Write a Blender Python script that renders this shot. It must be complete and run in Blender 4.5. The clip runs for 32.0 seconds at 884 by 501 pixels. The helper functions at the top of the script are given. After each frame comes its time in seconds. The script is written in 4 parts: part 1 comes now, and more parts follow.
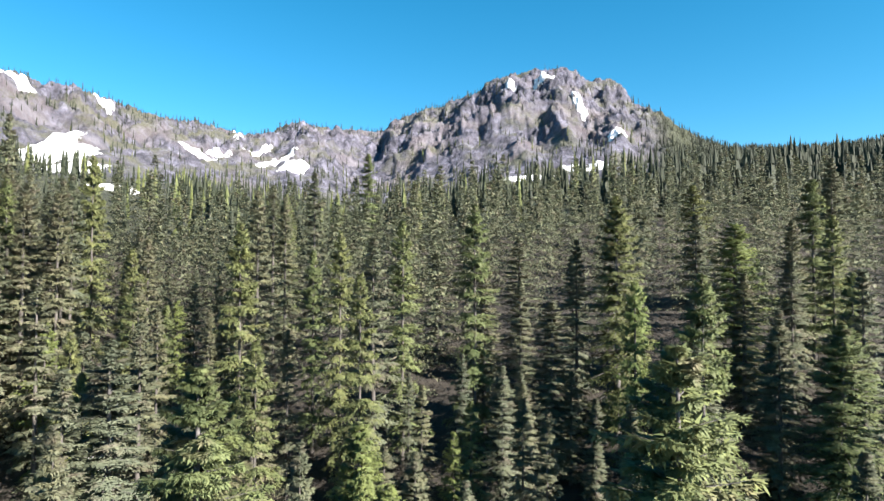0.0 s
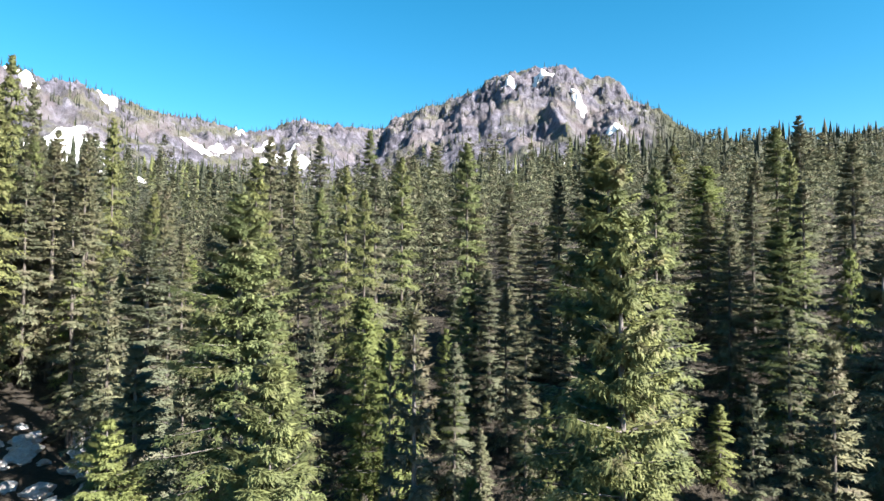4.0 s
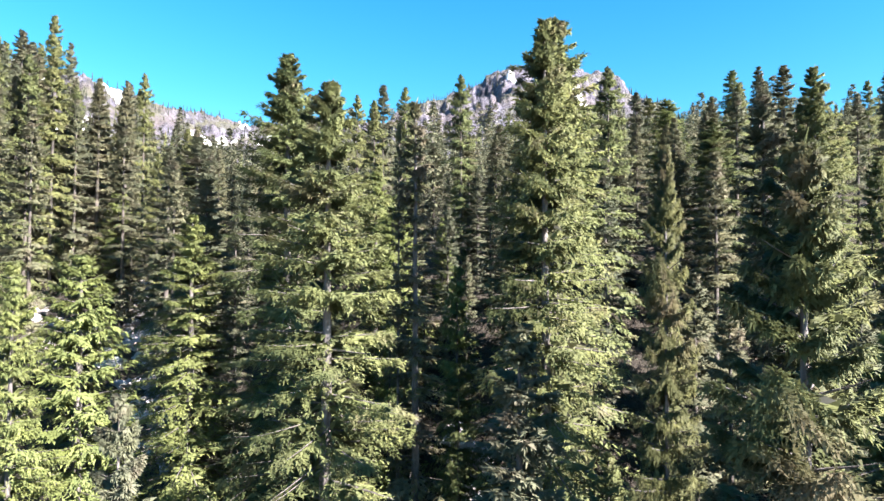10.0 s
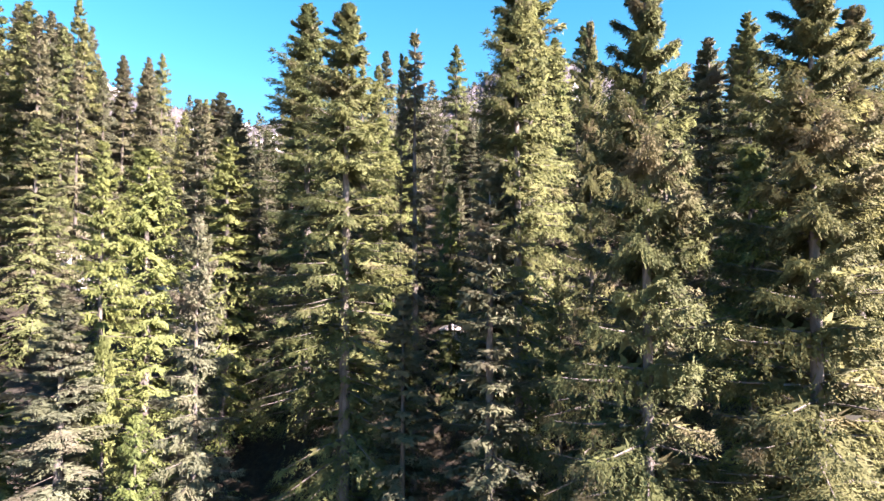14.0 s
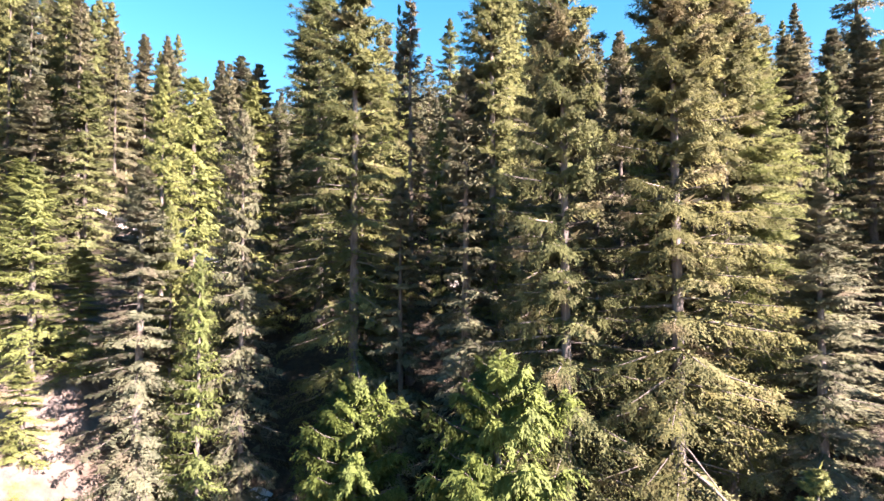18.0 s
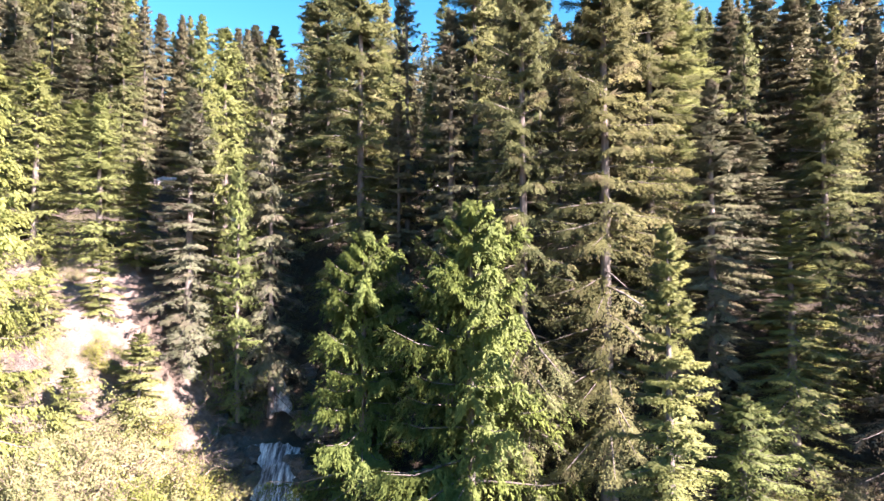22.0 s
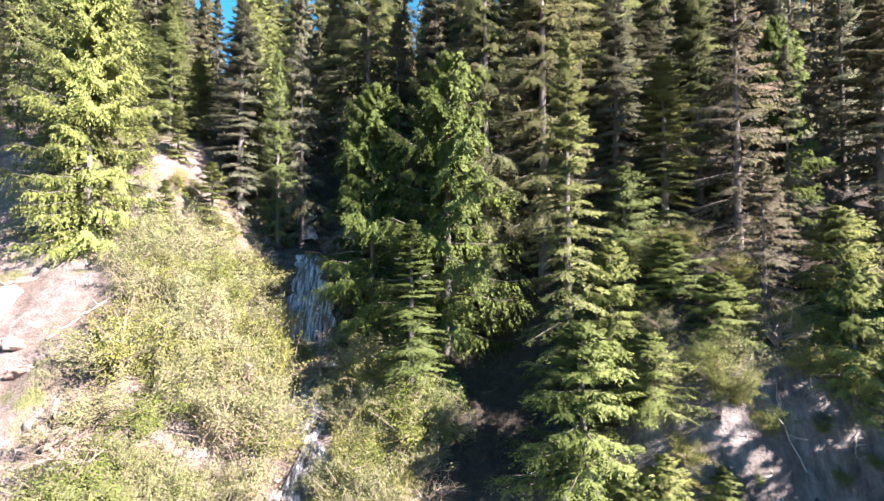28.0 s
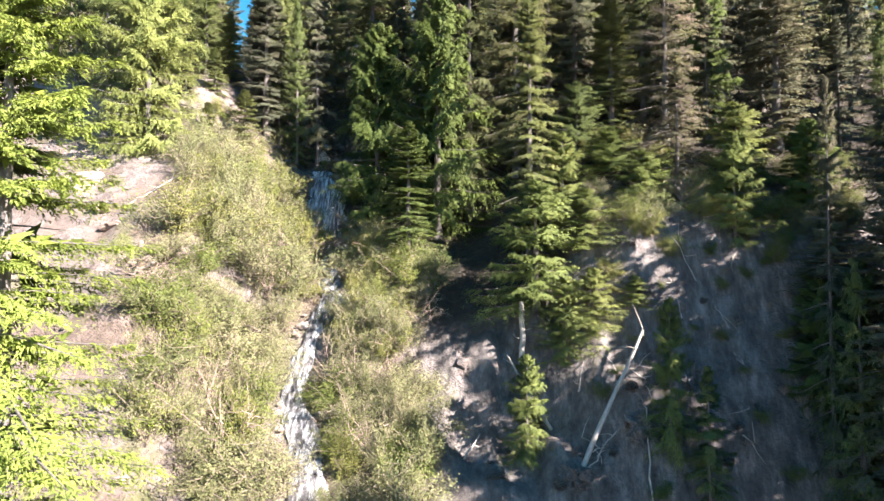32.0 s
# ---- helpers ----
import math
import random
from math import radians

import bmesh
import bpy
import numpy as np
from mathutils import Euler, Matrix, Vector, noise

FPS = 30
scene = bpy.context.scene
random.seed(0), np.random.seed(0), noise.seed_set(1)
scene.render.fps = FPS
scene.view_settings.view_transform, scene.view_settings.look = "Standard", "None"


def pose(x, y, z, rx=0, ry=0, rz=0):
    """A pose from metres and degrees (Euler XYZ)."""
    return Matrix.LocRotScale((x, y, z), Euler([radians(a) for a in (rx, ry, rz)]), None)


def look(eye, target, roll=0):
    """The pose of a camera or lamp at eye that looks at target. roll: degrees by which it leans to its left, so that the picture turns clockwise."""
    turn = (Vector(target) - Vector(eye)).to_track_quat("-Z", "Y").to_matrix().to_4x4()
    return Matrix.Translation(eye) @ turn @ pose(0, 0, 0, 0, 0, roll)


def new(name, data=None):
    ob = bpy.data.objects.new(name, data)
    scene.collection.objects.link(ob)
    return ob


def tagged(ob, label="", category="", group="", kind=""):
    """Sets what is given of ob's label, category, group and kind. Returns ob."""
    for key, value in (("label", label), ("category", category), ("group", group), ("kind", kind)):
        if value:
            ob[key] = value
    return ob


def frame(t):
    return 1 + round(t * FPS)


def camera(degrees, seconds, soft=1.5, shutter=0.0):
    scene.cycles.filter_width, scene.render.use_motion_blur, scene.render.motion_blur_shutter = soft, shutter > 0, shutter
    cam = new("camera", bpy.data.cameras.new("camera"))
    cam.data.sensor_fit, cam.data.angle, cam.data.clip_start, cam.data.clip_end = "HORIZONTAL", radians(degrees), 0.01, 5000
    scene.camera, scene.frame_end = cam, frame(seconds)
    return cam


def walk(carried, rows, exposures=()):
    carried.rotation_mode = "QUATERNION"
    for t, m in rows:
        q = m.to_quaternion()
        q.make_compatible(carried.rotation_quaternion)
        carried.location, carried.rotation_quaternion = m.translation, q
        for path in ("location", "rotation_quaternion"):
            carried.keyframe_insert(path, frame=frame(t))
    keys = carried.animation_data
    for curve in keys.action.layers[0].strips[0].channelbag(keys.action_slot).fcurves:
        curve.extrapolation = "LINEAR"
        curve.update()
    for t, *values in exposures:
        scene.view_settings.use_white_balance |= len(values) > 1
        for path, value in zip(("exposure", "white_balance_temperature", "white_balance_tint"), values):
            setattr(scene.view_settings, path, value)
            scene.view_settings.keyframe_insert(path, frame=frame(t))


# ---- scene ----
cam = camera(72.0, 32.0, soft=1.5)
PATH = [
    (0, (0.064, -0.007, 59.945), (0.070, 19.981, 60.622), 0.12),
    (1, (0.188, -1.058, 58.649), (0.192, 18.930, 59.338), 0.13),
    (2, (0.300, -2.118, 57.341), (0.303, 17.870, 58.040), 0.14),
    (3, (0.392, -3.209, 56.019), (0.390, 16.778, 56.724), 0.15),
    (4, (0.456, -4.403, 54.718), (0.447, 15.584, 55.424), 0.16),
    (5, (0.495, -5.740, 53.470), (0.475, 14.248, 54.168), 0.16),
    (6, (0.541, -7.085, 52.242), (0.508, 12.903, 52.930), 0.16),
    (7, (0.619, -8.307, 51.001), (0.574, 11.681, 51.678), 0.17),
    (8, (0.704, -9.454, 49.746), (0.652, 10.535, 50.416), 0.19),
    (9, (0.771, -10.603, 48.490), (0.716, 9.386, 49.161), 0.21),
    (10, (0.830, -11.770, 47.250), (0.776, 8.219, 47.930), 0.23),
    (11, (0.898, -12.959, 46.039), (0.846, 7.029, 46.735), 0.24),
    (12, (0.967, -14.199, 44.839), (0.916, 5.788, 45.555), 0.24),
    (13, (1.033, -15.520, 43.624), (0.979, 4.466, 44.366), 0.22),
    (14, (1.129, -16.955, 42.376), (1.069, 3.030, 43.141), 0.18),
    (15, (1.281, -18.507, 41.087), (1.214, 1.478, 41.868), 0.13),
    (16, (1.448, -20.070, 39.793), (1.373, -0.086, 40.577), 0.08),
    (17, (1.586, -21.551, 38.532), (1.506, -1.566, 39.301), 0.04),
    (18, (1.708, -23.002, 37.308), (1.626, -3.016, 38.049), -0.01),
    (19, (1.833, -24.495, 36.111), (1.752, -4.508, 36.818), -0.05),
    (20, (1.957, -26.026, 34.912), (1.882, -6.037, 35.587), -0.09),
    (21, (2.071, -27.577, 33.674), (2.009, -7.587, 34.325), -0.14),
    (22, (2.182, -29.153, 32.341), (2.136, -9.163, 32.976), -0.18),
    (23, (2.296, -30.766, 30.875), (2.266, -10.776, 31.505), -0.22),
    (24, (2.411, -32.423, 29.341), (2.395, -12.434, 29.978), -0.25),
    (25, (2.524, -34.133, 27.798), (2.515, -14.144, 28.454), -0.26),
    (26, (2.636, -35.889, 26.181), (2.632, -15.901, 26.863), -0.27),
    (27, (2.754, -37.683, 24.434), (2.753, -17.696, 25.141), -0.26),
    (28, (2.885, -39.513, 22.656), (2.887, -19.526, 23.381), -0.25),
    (29, (3.032, -41.384, 20.949), (3.038, -21.398, 21.681), -0.24),
    (30, (3.176, -43.329, 19.269), (3.189, -23.342, 19.998), -0.22),
    (31, (3.300, -45.370, 17.557), (3.321, -25.383, 18.276), -0.20),
    (32, (3.411, -47.468, 15.818), (3.441, -27.480, 16.524), -0.19),
]
EXPOSURES = [(0, 2.38, 6200, 12), (6, 2.70, 6350, 13), (9, 2.90, 6200, 16), (11, 3.02, 6350, 21), (14, 3.26, 6850, 32), (17, 3.34, 7000, 35), (19, 3.44, 7300, 37), (25, 3.30, 6400, 33), (32, 2.98, 6550, 21)]
walk(cam, [(t, look(eye, target, roll)) for t, eye, target, roll in PATH], EXPOSURES)

# ---- sky and sun ----
SUN_FROM = Vector((0.77, -0.48, 0.56)).normalized()
SUN_ELEV = math.asin(SUN_FROM.z)
SUN_ROT = math.atan2(SUN_FROM.x, SUN_FROM.y)
world = bpy.data.worlds.new("sky")
world.use_nodes = True
scene.world = world
wn, wl = world.node_tree.nodes, world.node_tree.links
sky = wn.new("ShaderNodeTexSky")
sky.sky_type, sky.sun_disc = "NISHITA", False
sky.sun_elevation, sky.sun_rotation = SUN_ELEV, SUN_ROT
sky.altitude, sky.air_density, sky.dust_density, sky.ozone_density = 1500, 1.0, 0.3, 2.0
hs = wn.new("ShaderNodeHueSaturation")
hs.inputs["Hue"].default_value, hs.inputs["Saturation"].default_value = 0.477, 1.38
wl.new(sky.outputs[0], hs.inputs["Color"])
wl.new(hs.outputs[0], wn["Background"].inputs[0])
wn["Background"].inputs[1].default_value = 0.042
sun = new("sun", bpy.data.lights.new("sun", "SUN"))
sun.data.energy, sun.data.angle, sun.data.color = 5.0, radians(0.6), (1.0, 0.93, 0.80)
sun.matrix_world = look(SUN_FROM * 300, (0, 0, 0))

# ---- materials ----
def nodes_of(name):
    m = bpy.data.materials.new(name)
    m.use_nodes = True
    nt = m.node_tree
    return m, nt, nt.nodes, nt.links, nt.nodes["Principled BSDF"]


def noise_node(nt, scale, detail=5.0, rough=0.6, coord="Object", stretch=(1, 1, 1)):
    tc = nt.nodes.new("ShaderNodeTexCoord")
    mp = nt.nodes.new("ShaderNodeMapping")
    mp.inputs["Scale"].default_value = stretch
    n = nt.nodes.new("ShaderNodeTexNoise")
    n.inputs["Scale"].default_value, n.inputs["Detail"].default_value, n.inputs["Roughness"].default_value = scale, detail, rough
    nt.links.new(tc.outputs[coord], mp.inputs[0])
    nt.links.new(mp.outputs[0], n.inputs["Vector"])
    return n.outputs["Fac"]


def ramp(nt, fac, stops):
    r = nt.nodes.new("ShaderNodeValToRGB")
    while len(r.color_ramp.elements) < len(stops):
        r.color_ramp.elements.new(0.5)
    for e, (p, c) in zip(r.color_ramp.elements, stops):
        e.position, e.color = p, (*c, 1) if len(c) == 3 else c
    nt.links.new(fac, r.inputs[0])
    return r.outputs[0]


def mix(nt, fac, a, b, blend="MIX"):
    m = nt.nodes.new("ShaderNodeMix")
    m.data_type, m.blend_type = "RGBA", blend
    for sock, v in ((m.inputs[0], fac), (m.inputs[6], a), (m.inputs[7], b)):
        if hasattr(v, "links"):
            nt.links.new(v, sock)
        else:
            sock.default_value = v if isinstance(v, (int, float)) else (*v, 1)
    return m.outputs[2]


def bump(nt, height, strength, dist=0.1):
    b = nt.nodes.new("ShaderNodeBump")
    b.inputs["Strength"].default_value, b.inputs["Distance"].default_value = strength, dist
    nt.links.new(height, b.inputs["Height"])
    return b.outputs[0]


def foliage(name, cool, warm, brown, brown_at=0.66, through_light=0.24, rounded=0.68, up=0.75):
    """Needle or leaf sprays: each plant has its own tint, each tuft its own tone, with some browned boughs.
    rounded: how far the tufts share the soft round shading of the whole crown."""
    m, nt, nn, ll, p = nodes_of(name)
    oi, gi = nn.new("ShaderNodeObjectInfo"), nn.new("ShaderNodeNewGeometry")
    base = mix(nt, oi.outputs["Random"], cool, warm)
    tone = ramp(nt, gi.outputs["Random Per Island"], ((0.0, (0.82, 0.83, 0.83)), (0.6, (0.99, 0.99, 0.98)), (1.0, (1.16, 1.15, 1.10))))
    c = mix(nt, 1.0, base, tone, "MULTIPLY")
    bough = ramp(nt, noise_node(nt, 1.1, 4, 0.65), ((0.34, (0.66, 0.70, 0.72)), (0.52, (1.0, 1.0, 1.0)), (0.68, (1.28, 1.25, 1.16))))
    c = mix(nt, 1.0, c, bough, "MULTIPLY")
    patch = ramp(nt, noise_node(nt, 0.8, 3), ((brown_at - 0.08, (0, 0, 0)), (brown_at + 0.10, (0.75, 0.75, 0.75))))
    c = mix(nt, patch, c, brown)
    ll.new(c, p.inputs["Base Color"])
    p.inputs["Roughness"].default_value = 0.65
    p.inputs["Specular IOR Level"].default_value = 0.16
    if rounded > 0:
        tc = nn.new("ShaderNodeTexCoord")
        flat, unit_, add = (nn.new("ShaderNodeVectorMath") for _ in range(3))
        turn = nn.new("ShaderNodeVectorTransform")
        flat.operation, flat.inputs[1].default_value = "MULTIPLY", (1, 1, 0)
        unit_.operation = "NORMALIZE"
        add.operation, add.inputs[1].default_value = "ADD", (0, 0, up)
        ll.new(tc.outputs["Object"], flat.inputs[0])
        ll.new(flat.outputs[0], unit_.inputs[0])
        ll.new(unit_.outputs[0], add.inputs[0])
        turn.vector_type, turn.convert_from, turn.convert_to = "VECTOR", "OBJECT", "WORLD"
        ll.new(add.outputs[0], turn.inputs[0])
        whole = nn.new("ShaderNodeVectorMath")
        whole.operation = "NORMALIZE"
        ll.new(turn.outputs[0], whole.inputs[0])
        both = nn.new("ShaderNodeMix")
        both.data_type = "VECTOR"
        both.inputs[0].default_value = rounded
        ll.new(gi.outputs["Normal"], both.inputs[4])
        ll.new(whole.outputs[0], both.inputs[5])
        ll.new(both.outputs[1], p.inputs["Normal"])
    tr = nn.new("ShaderNodeBsdfTranslucent")
    ll.new(c, tr.inputs[0])
    ms = nn.new("ShaderNodeMixShader")
    ms.inputs[0].default_value = through_light
    ll.new(p.outputs[0], ms.inputs[1])
    ll.new(tr.outputs[0], ms.inputs[2])
    ll.new(ms.outputs[0], nn["Material Output"].inputs[0])
    return m


FIR = foliage("fir_needles", (0.104, 0.118, 0.080), (0.144, 0.142, 0.086), (0.142, 0.117, 0.092), 0.58)
HEMLOCK = foliage("hemlock_needles", (0.112, 0.134, 0.058), (0.144, 0.153, 0.064), (0.150, 0.124, 0.082), 0.64)
# Hemlock needles, browner, and darkened for the shade of trees to the east.
SHADEHEM = foliage("shaded_olive_hemlock_needles", (0.096, 0.112, 0.050), (0.122, 0.126, 0.056), (0.140, 0.110, 0.072), 0.60)
OLIVE = foliage("olive_needles", (0.140, 0.166, 0.060), (0.158, 0.176, 0.066), (0.150, 0.140, 0.068), 0.72)
CEDAR = foliage("cedar_sprays", (0.118, 0.152, 0.054), (0.158, 0.180, 0.064), (0.165, 0.155, 0.060), 0.74, 0.3)
# Cedar sprays brightened so that the bank cedars read as sunlit.
SUNCEDAR = foliage("sunlit_cedar_sprays", (0.145, 0.185, 0.056), (0.185, 0.212, 0.068), (0.190, 0.180, 0.066), 0.74, 0.32)
# Cedar sprays darkened for the shade around the falls.
SHADECEDAR = foliage("shaded_green_cedar_sprays", (0.086, 0.122, 0.034), (0.104, 0.138, 0.039), (0.150, 0.145, 0.050), 0.72, 0.3)
NEARHEM = foliage("bright_hemlock_needles", (0.156, 0.204, 0.041), (0.177, 0.218, 0.048), (0.184, 0.197, 0.054), 0.74, 0.34)
DRYNEEDLE = foliage("dying_needles", (0.130, 0.108, 0.088), (0.122, 0.112, 0.074), (0.120, 0.128, 0.058), 0.50)
SHRUB = foliage("shrub_leaves", (0.140, 0.158, 0.066), (0.205, 0.204, 0.105), (0.205, 0.172, 0.128), 0.56, 0.3, 0.45, 0.9)
GREENSHRUB = foliage("green_shrub_leaves", (0.105, 0.139, 0.034), (0.180, 0.180, 0.052), (0.165, 0.120, 0.052), 0.66, 0.3, 0.45, 0.9)
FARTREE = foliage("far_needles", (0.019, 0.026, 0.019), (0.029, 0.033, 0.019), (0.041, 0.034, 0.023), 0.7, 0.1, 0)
PALETREE = foliage("pale_far_needles", (0.061, 0.082, 0.031), (0.082, 0.092, 0.034), (0.102, 0.082, 0.041), 0.62, 0.1, 0)
FOREST = foliage("forest_needles", (0.098, 0.111, 0.072), (0.134, 0.130, 0.072), (0.138, 0.112, 0.082), 0.58, 0.2, 0.4)


def bark(name, dark, light, scale=3.0):
    m, nt, nn, ll, p = nodes_of(name)
    n = noise_node(nt, scale, 6, 0.7, stretch=(2.5, 2.5, 0.5))
    c = ramp(nt, n, ((0.3, dark), (0.55, tuple((a + b) / 2 for a, b in zip(dark, light))), (0.72, light)))
    ll.new(c, p.inputs["Base Color"])
    p.inputs["Roughness"].default_value = 0.9
    ll.new(bump(nt, n, 0.8, 0.05), p.inputs["Normal"])
    return m


BARK = bark("fir_bark", (0.045, 0.038, 0.036), (0.185, 0.168, 0.166))
DARKBARK = bark("dark_bark", (0.037, 0.031, 0.028), (0.118, 0.104, 0.096))
PALEBARK = bark("bleached_wood", (0.222, 0.200, 0.185), (0.459, 0.429, 0.400))
TWIG = bark("twigs", (0.096, 0.074, 0.059), (0.222, 0.178, 0.148), 6)
PINKTWIG = bark("bare_pinkish_twigs", (0.163, 0.111, 0.096), (0.340, 0.266, 0.244), 6)


def forest_floor():
    m, nt, nn, ll, p = nodes_of("slope_soil")
    soil = ramp(nt, noise_node(nt, 0.9, 8, 0.65), ((0.3, (0.063, 0.048, 0.035)), (0.5, (0.120, 0.091, 0.076)), (0.7, (0.189, 0.151, 0.132))))
    rock = ramp(nt, noise_node(nt, 2.2, 10, 0.7), ((0.3, (0.094, 0.076, 0.072)), (0.55, (0.195, 0.163, 0.154)), (0.75, (0.283, 0.246, 0.233))))
    c = mix(nt, ramp(nt, noise_node(nt, 0.28, 4), ((0.42, (0, 0, 0)), (0.58, (1, 1, 1)))), soil, rock)
    grass = ramp(nt, noise_node(nt, 6, 6, 0.7), ((0.3, (0.052, 0.067, 0.022)), (0.7, (0.148, 0.148, 0.052))))
    c = mix(nt, ramp(nt, noise_node(nt, 0.4, 5, 0.65), ((0.52, (0, 0, 0)), (0.66, (1, 1, 1)))), c, grass)
    # needle litter under the forest, darkened for its shade; bare soil on open banks
    shaded_litter = ramp(nt, noise_node(nt, 3.0, 8, 0.7), ((0.3, (0.012, 0.009, 0.007)), (0.55, (0.031, 0.024, 0.017)), (0.75, (0.056, 0.046, 0.025))))
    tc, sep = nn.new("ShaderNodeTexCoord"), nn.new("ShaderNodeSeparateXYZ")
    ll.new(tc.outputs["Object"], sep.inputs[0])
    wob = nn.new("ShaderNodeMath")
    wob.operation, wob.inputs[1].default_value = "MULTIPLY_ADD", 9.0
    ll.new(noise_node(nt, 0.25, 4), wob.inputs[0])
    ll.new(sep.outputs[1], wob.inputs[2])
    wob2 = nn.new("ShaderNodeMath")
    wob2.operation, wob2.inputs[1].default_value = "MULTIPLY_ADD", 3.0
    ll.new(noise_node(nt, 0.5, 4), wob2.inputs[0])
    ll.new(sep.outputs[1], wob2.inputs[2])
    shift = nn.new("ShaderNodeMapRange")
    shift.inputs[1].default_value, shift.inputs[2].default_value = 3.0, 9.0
    # brown soil of the east bank, deepened for the shade lying on it
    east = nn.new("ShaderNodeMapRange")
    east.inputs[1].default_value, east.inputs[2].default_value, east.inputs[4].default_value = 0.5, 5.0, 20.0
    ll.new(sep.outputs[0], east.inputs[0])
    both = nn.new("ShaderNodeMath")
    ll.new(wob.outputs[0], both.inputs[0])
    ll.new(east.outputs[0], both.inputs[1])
    # the wet gully along the stream, its dense shade put into the tone
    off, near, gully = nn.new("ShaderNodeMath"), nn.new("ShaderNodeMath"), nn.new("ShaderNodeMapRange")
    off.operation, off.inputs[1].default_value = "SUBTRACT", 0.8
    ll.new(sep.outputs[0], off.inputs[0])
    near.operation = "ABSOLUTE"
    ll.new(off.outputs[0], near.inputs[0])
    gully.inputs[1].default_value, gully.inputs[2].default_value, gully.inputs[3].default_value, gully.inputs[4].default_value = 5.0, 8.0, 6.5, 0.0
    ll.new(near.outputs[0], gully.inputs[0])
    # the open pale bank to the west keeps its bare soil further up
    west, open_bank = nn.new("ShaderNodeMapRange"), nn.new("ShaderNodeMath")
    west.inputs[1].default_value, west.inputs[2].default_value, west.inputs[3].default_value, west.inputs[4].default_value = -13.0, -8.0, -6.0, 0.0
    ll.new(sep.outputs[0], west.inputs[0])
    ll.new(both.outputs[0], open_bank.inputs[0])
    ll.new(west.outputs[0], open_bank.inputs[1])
    shade_shift = nn.new("ShaderNodeMath")
    ll.new(open_bank.outputs[0], shade_shift.inputs[0])
    ll.new(gully.outputs[0], shade_shift.inputs[1])
    ll.new(shade_shift.outputs[0], shift.inputs[0])
    c = mix(nt, shift.outputs[0], c, shaded_litter)
    bluff_rock = ramp(nt, noise_node(nt, 1.1, 10, 0.7, stretch=(1.6, 1, 0.45)), ((0.32, (0.060, 0.053, 0.052)), (0.52, (0.150, 0.134, 0.130)), (0.68, (0.29, 0.265, 0.255))))
    low, right = nn.new("ShaderNodeMapRange"), nn.new("ShaderNodeMapRange")
    for node, sock, lo, hi, a, b in ((low, 1, -14.5, -11.0, 1.0, 0.0), (right, 0, 0.8, 3.2, 0.0, 1.0)):
        for k, v in enumerate((lo, hi, a, b)):
            node.inputs[k + 1].default_value = v
        ll.new(sep.outputs[sock] if sock == 0 else wob2.outputs[0], node.inputs[0])
    on_bluff = nn.new("ShaderNodeMath")
    on_bluff.operation = "MULTIPLY"
    ll.new(low.outputs[0], on_bluff.inputs[0])
    ll.new(right.outputs[0], on_bluff.inputs[1])
    c = mix(nt, on_bluff.outputs[0], c, bluff_rock)
    ll.new(c, p.inputs["Base Color"])
    p.inputs["Roughness"].default_value = 0.95
    ll.new(bump(nt, noise_node(nt, 1.6, 10, 0.72), 1.0, 0.5), p.inputs["Normal"])
    return m


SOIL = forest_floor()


def rock_mat(name, dark, mid, light, scale, dist):
    m, nt, nn, ll, p = nodes_of(name)
    n = noise_node(nt, scale, 12, 0.7, stretch=(1, 1, 0.6))
    c = ramp(nt, n, ((0.3, dark), (0.5, mid), (0.68, light)))
    stain = ramp(nt, noise_node(nt, scale * 0.3, 5), ((0.45, (1, 1, 1)), (0.65, (0.8, 0.66, 0.56))))
    ll.new(mix(nt, 1.0, c, stain, "MULTIPLY"), p.inputs["Base Color"])
    p.inputs["Roughness"].default_value = 0.9
    ll.new(bump(nt, n, 1.0, dist), p.inputs["Normal"])
    return m


ROCK = rock_mat("slope_rock", (0.126, 0.104, 0.096), (0.266, 0.229, 0.215), (0.407, 0.363, 0.333), 1.2, 0.3)
BANKROCK = rock_mat("bank_rock", (0.052, 0.044, 0.044), (0.133, 0.118, 0.118), (0.244, 0.222, 0.222), 1.4, 0.25)
PALEROCK = rock_mat("pale_creek_rock", (0.252, 0.244, 0.252), (0.414, 0.407, 0.422), (0.548, 0.540, 0.555), 1.6, 0.2)
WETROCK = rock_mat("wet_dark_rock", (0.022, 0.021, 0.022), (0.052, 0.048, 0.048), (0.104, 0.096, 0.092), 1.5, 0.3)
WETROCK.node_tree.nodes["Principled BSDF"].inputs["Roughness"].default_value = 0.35


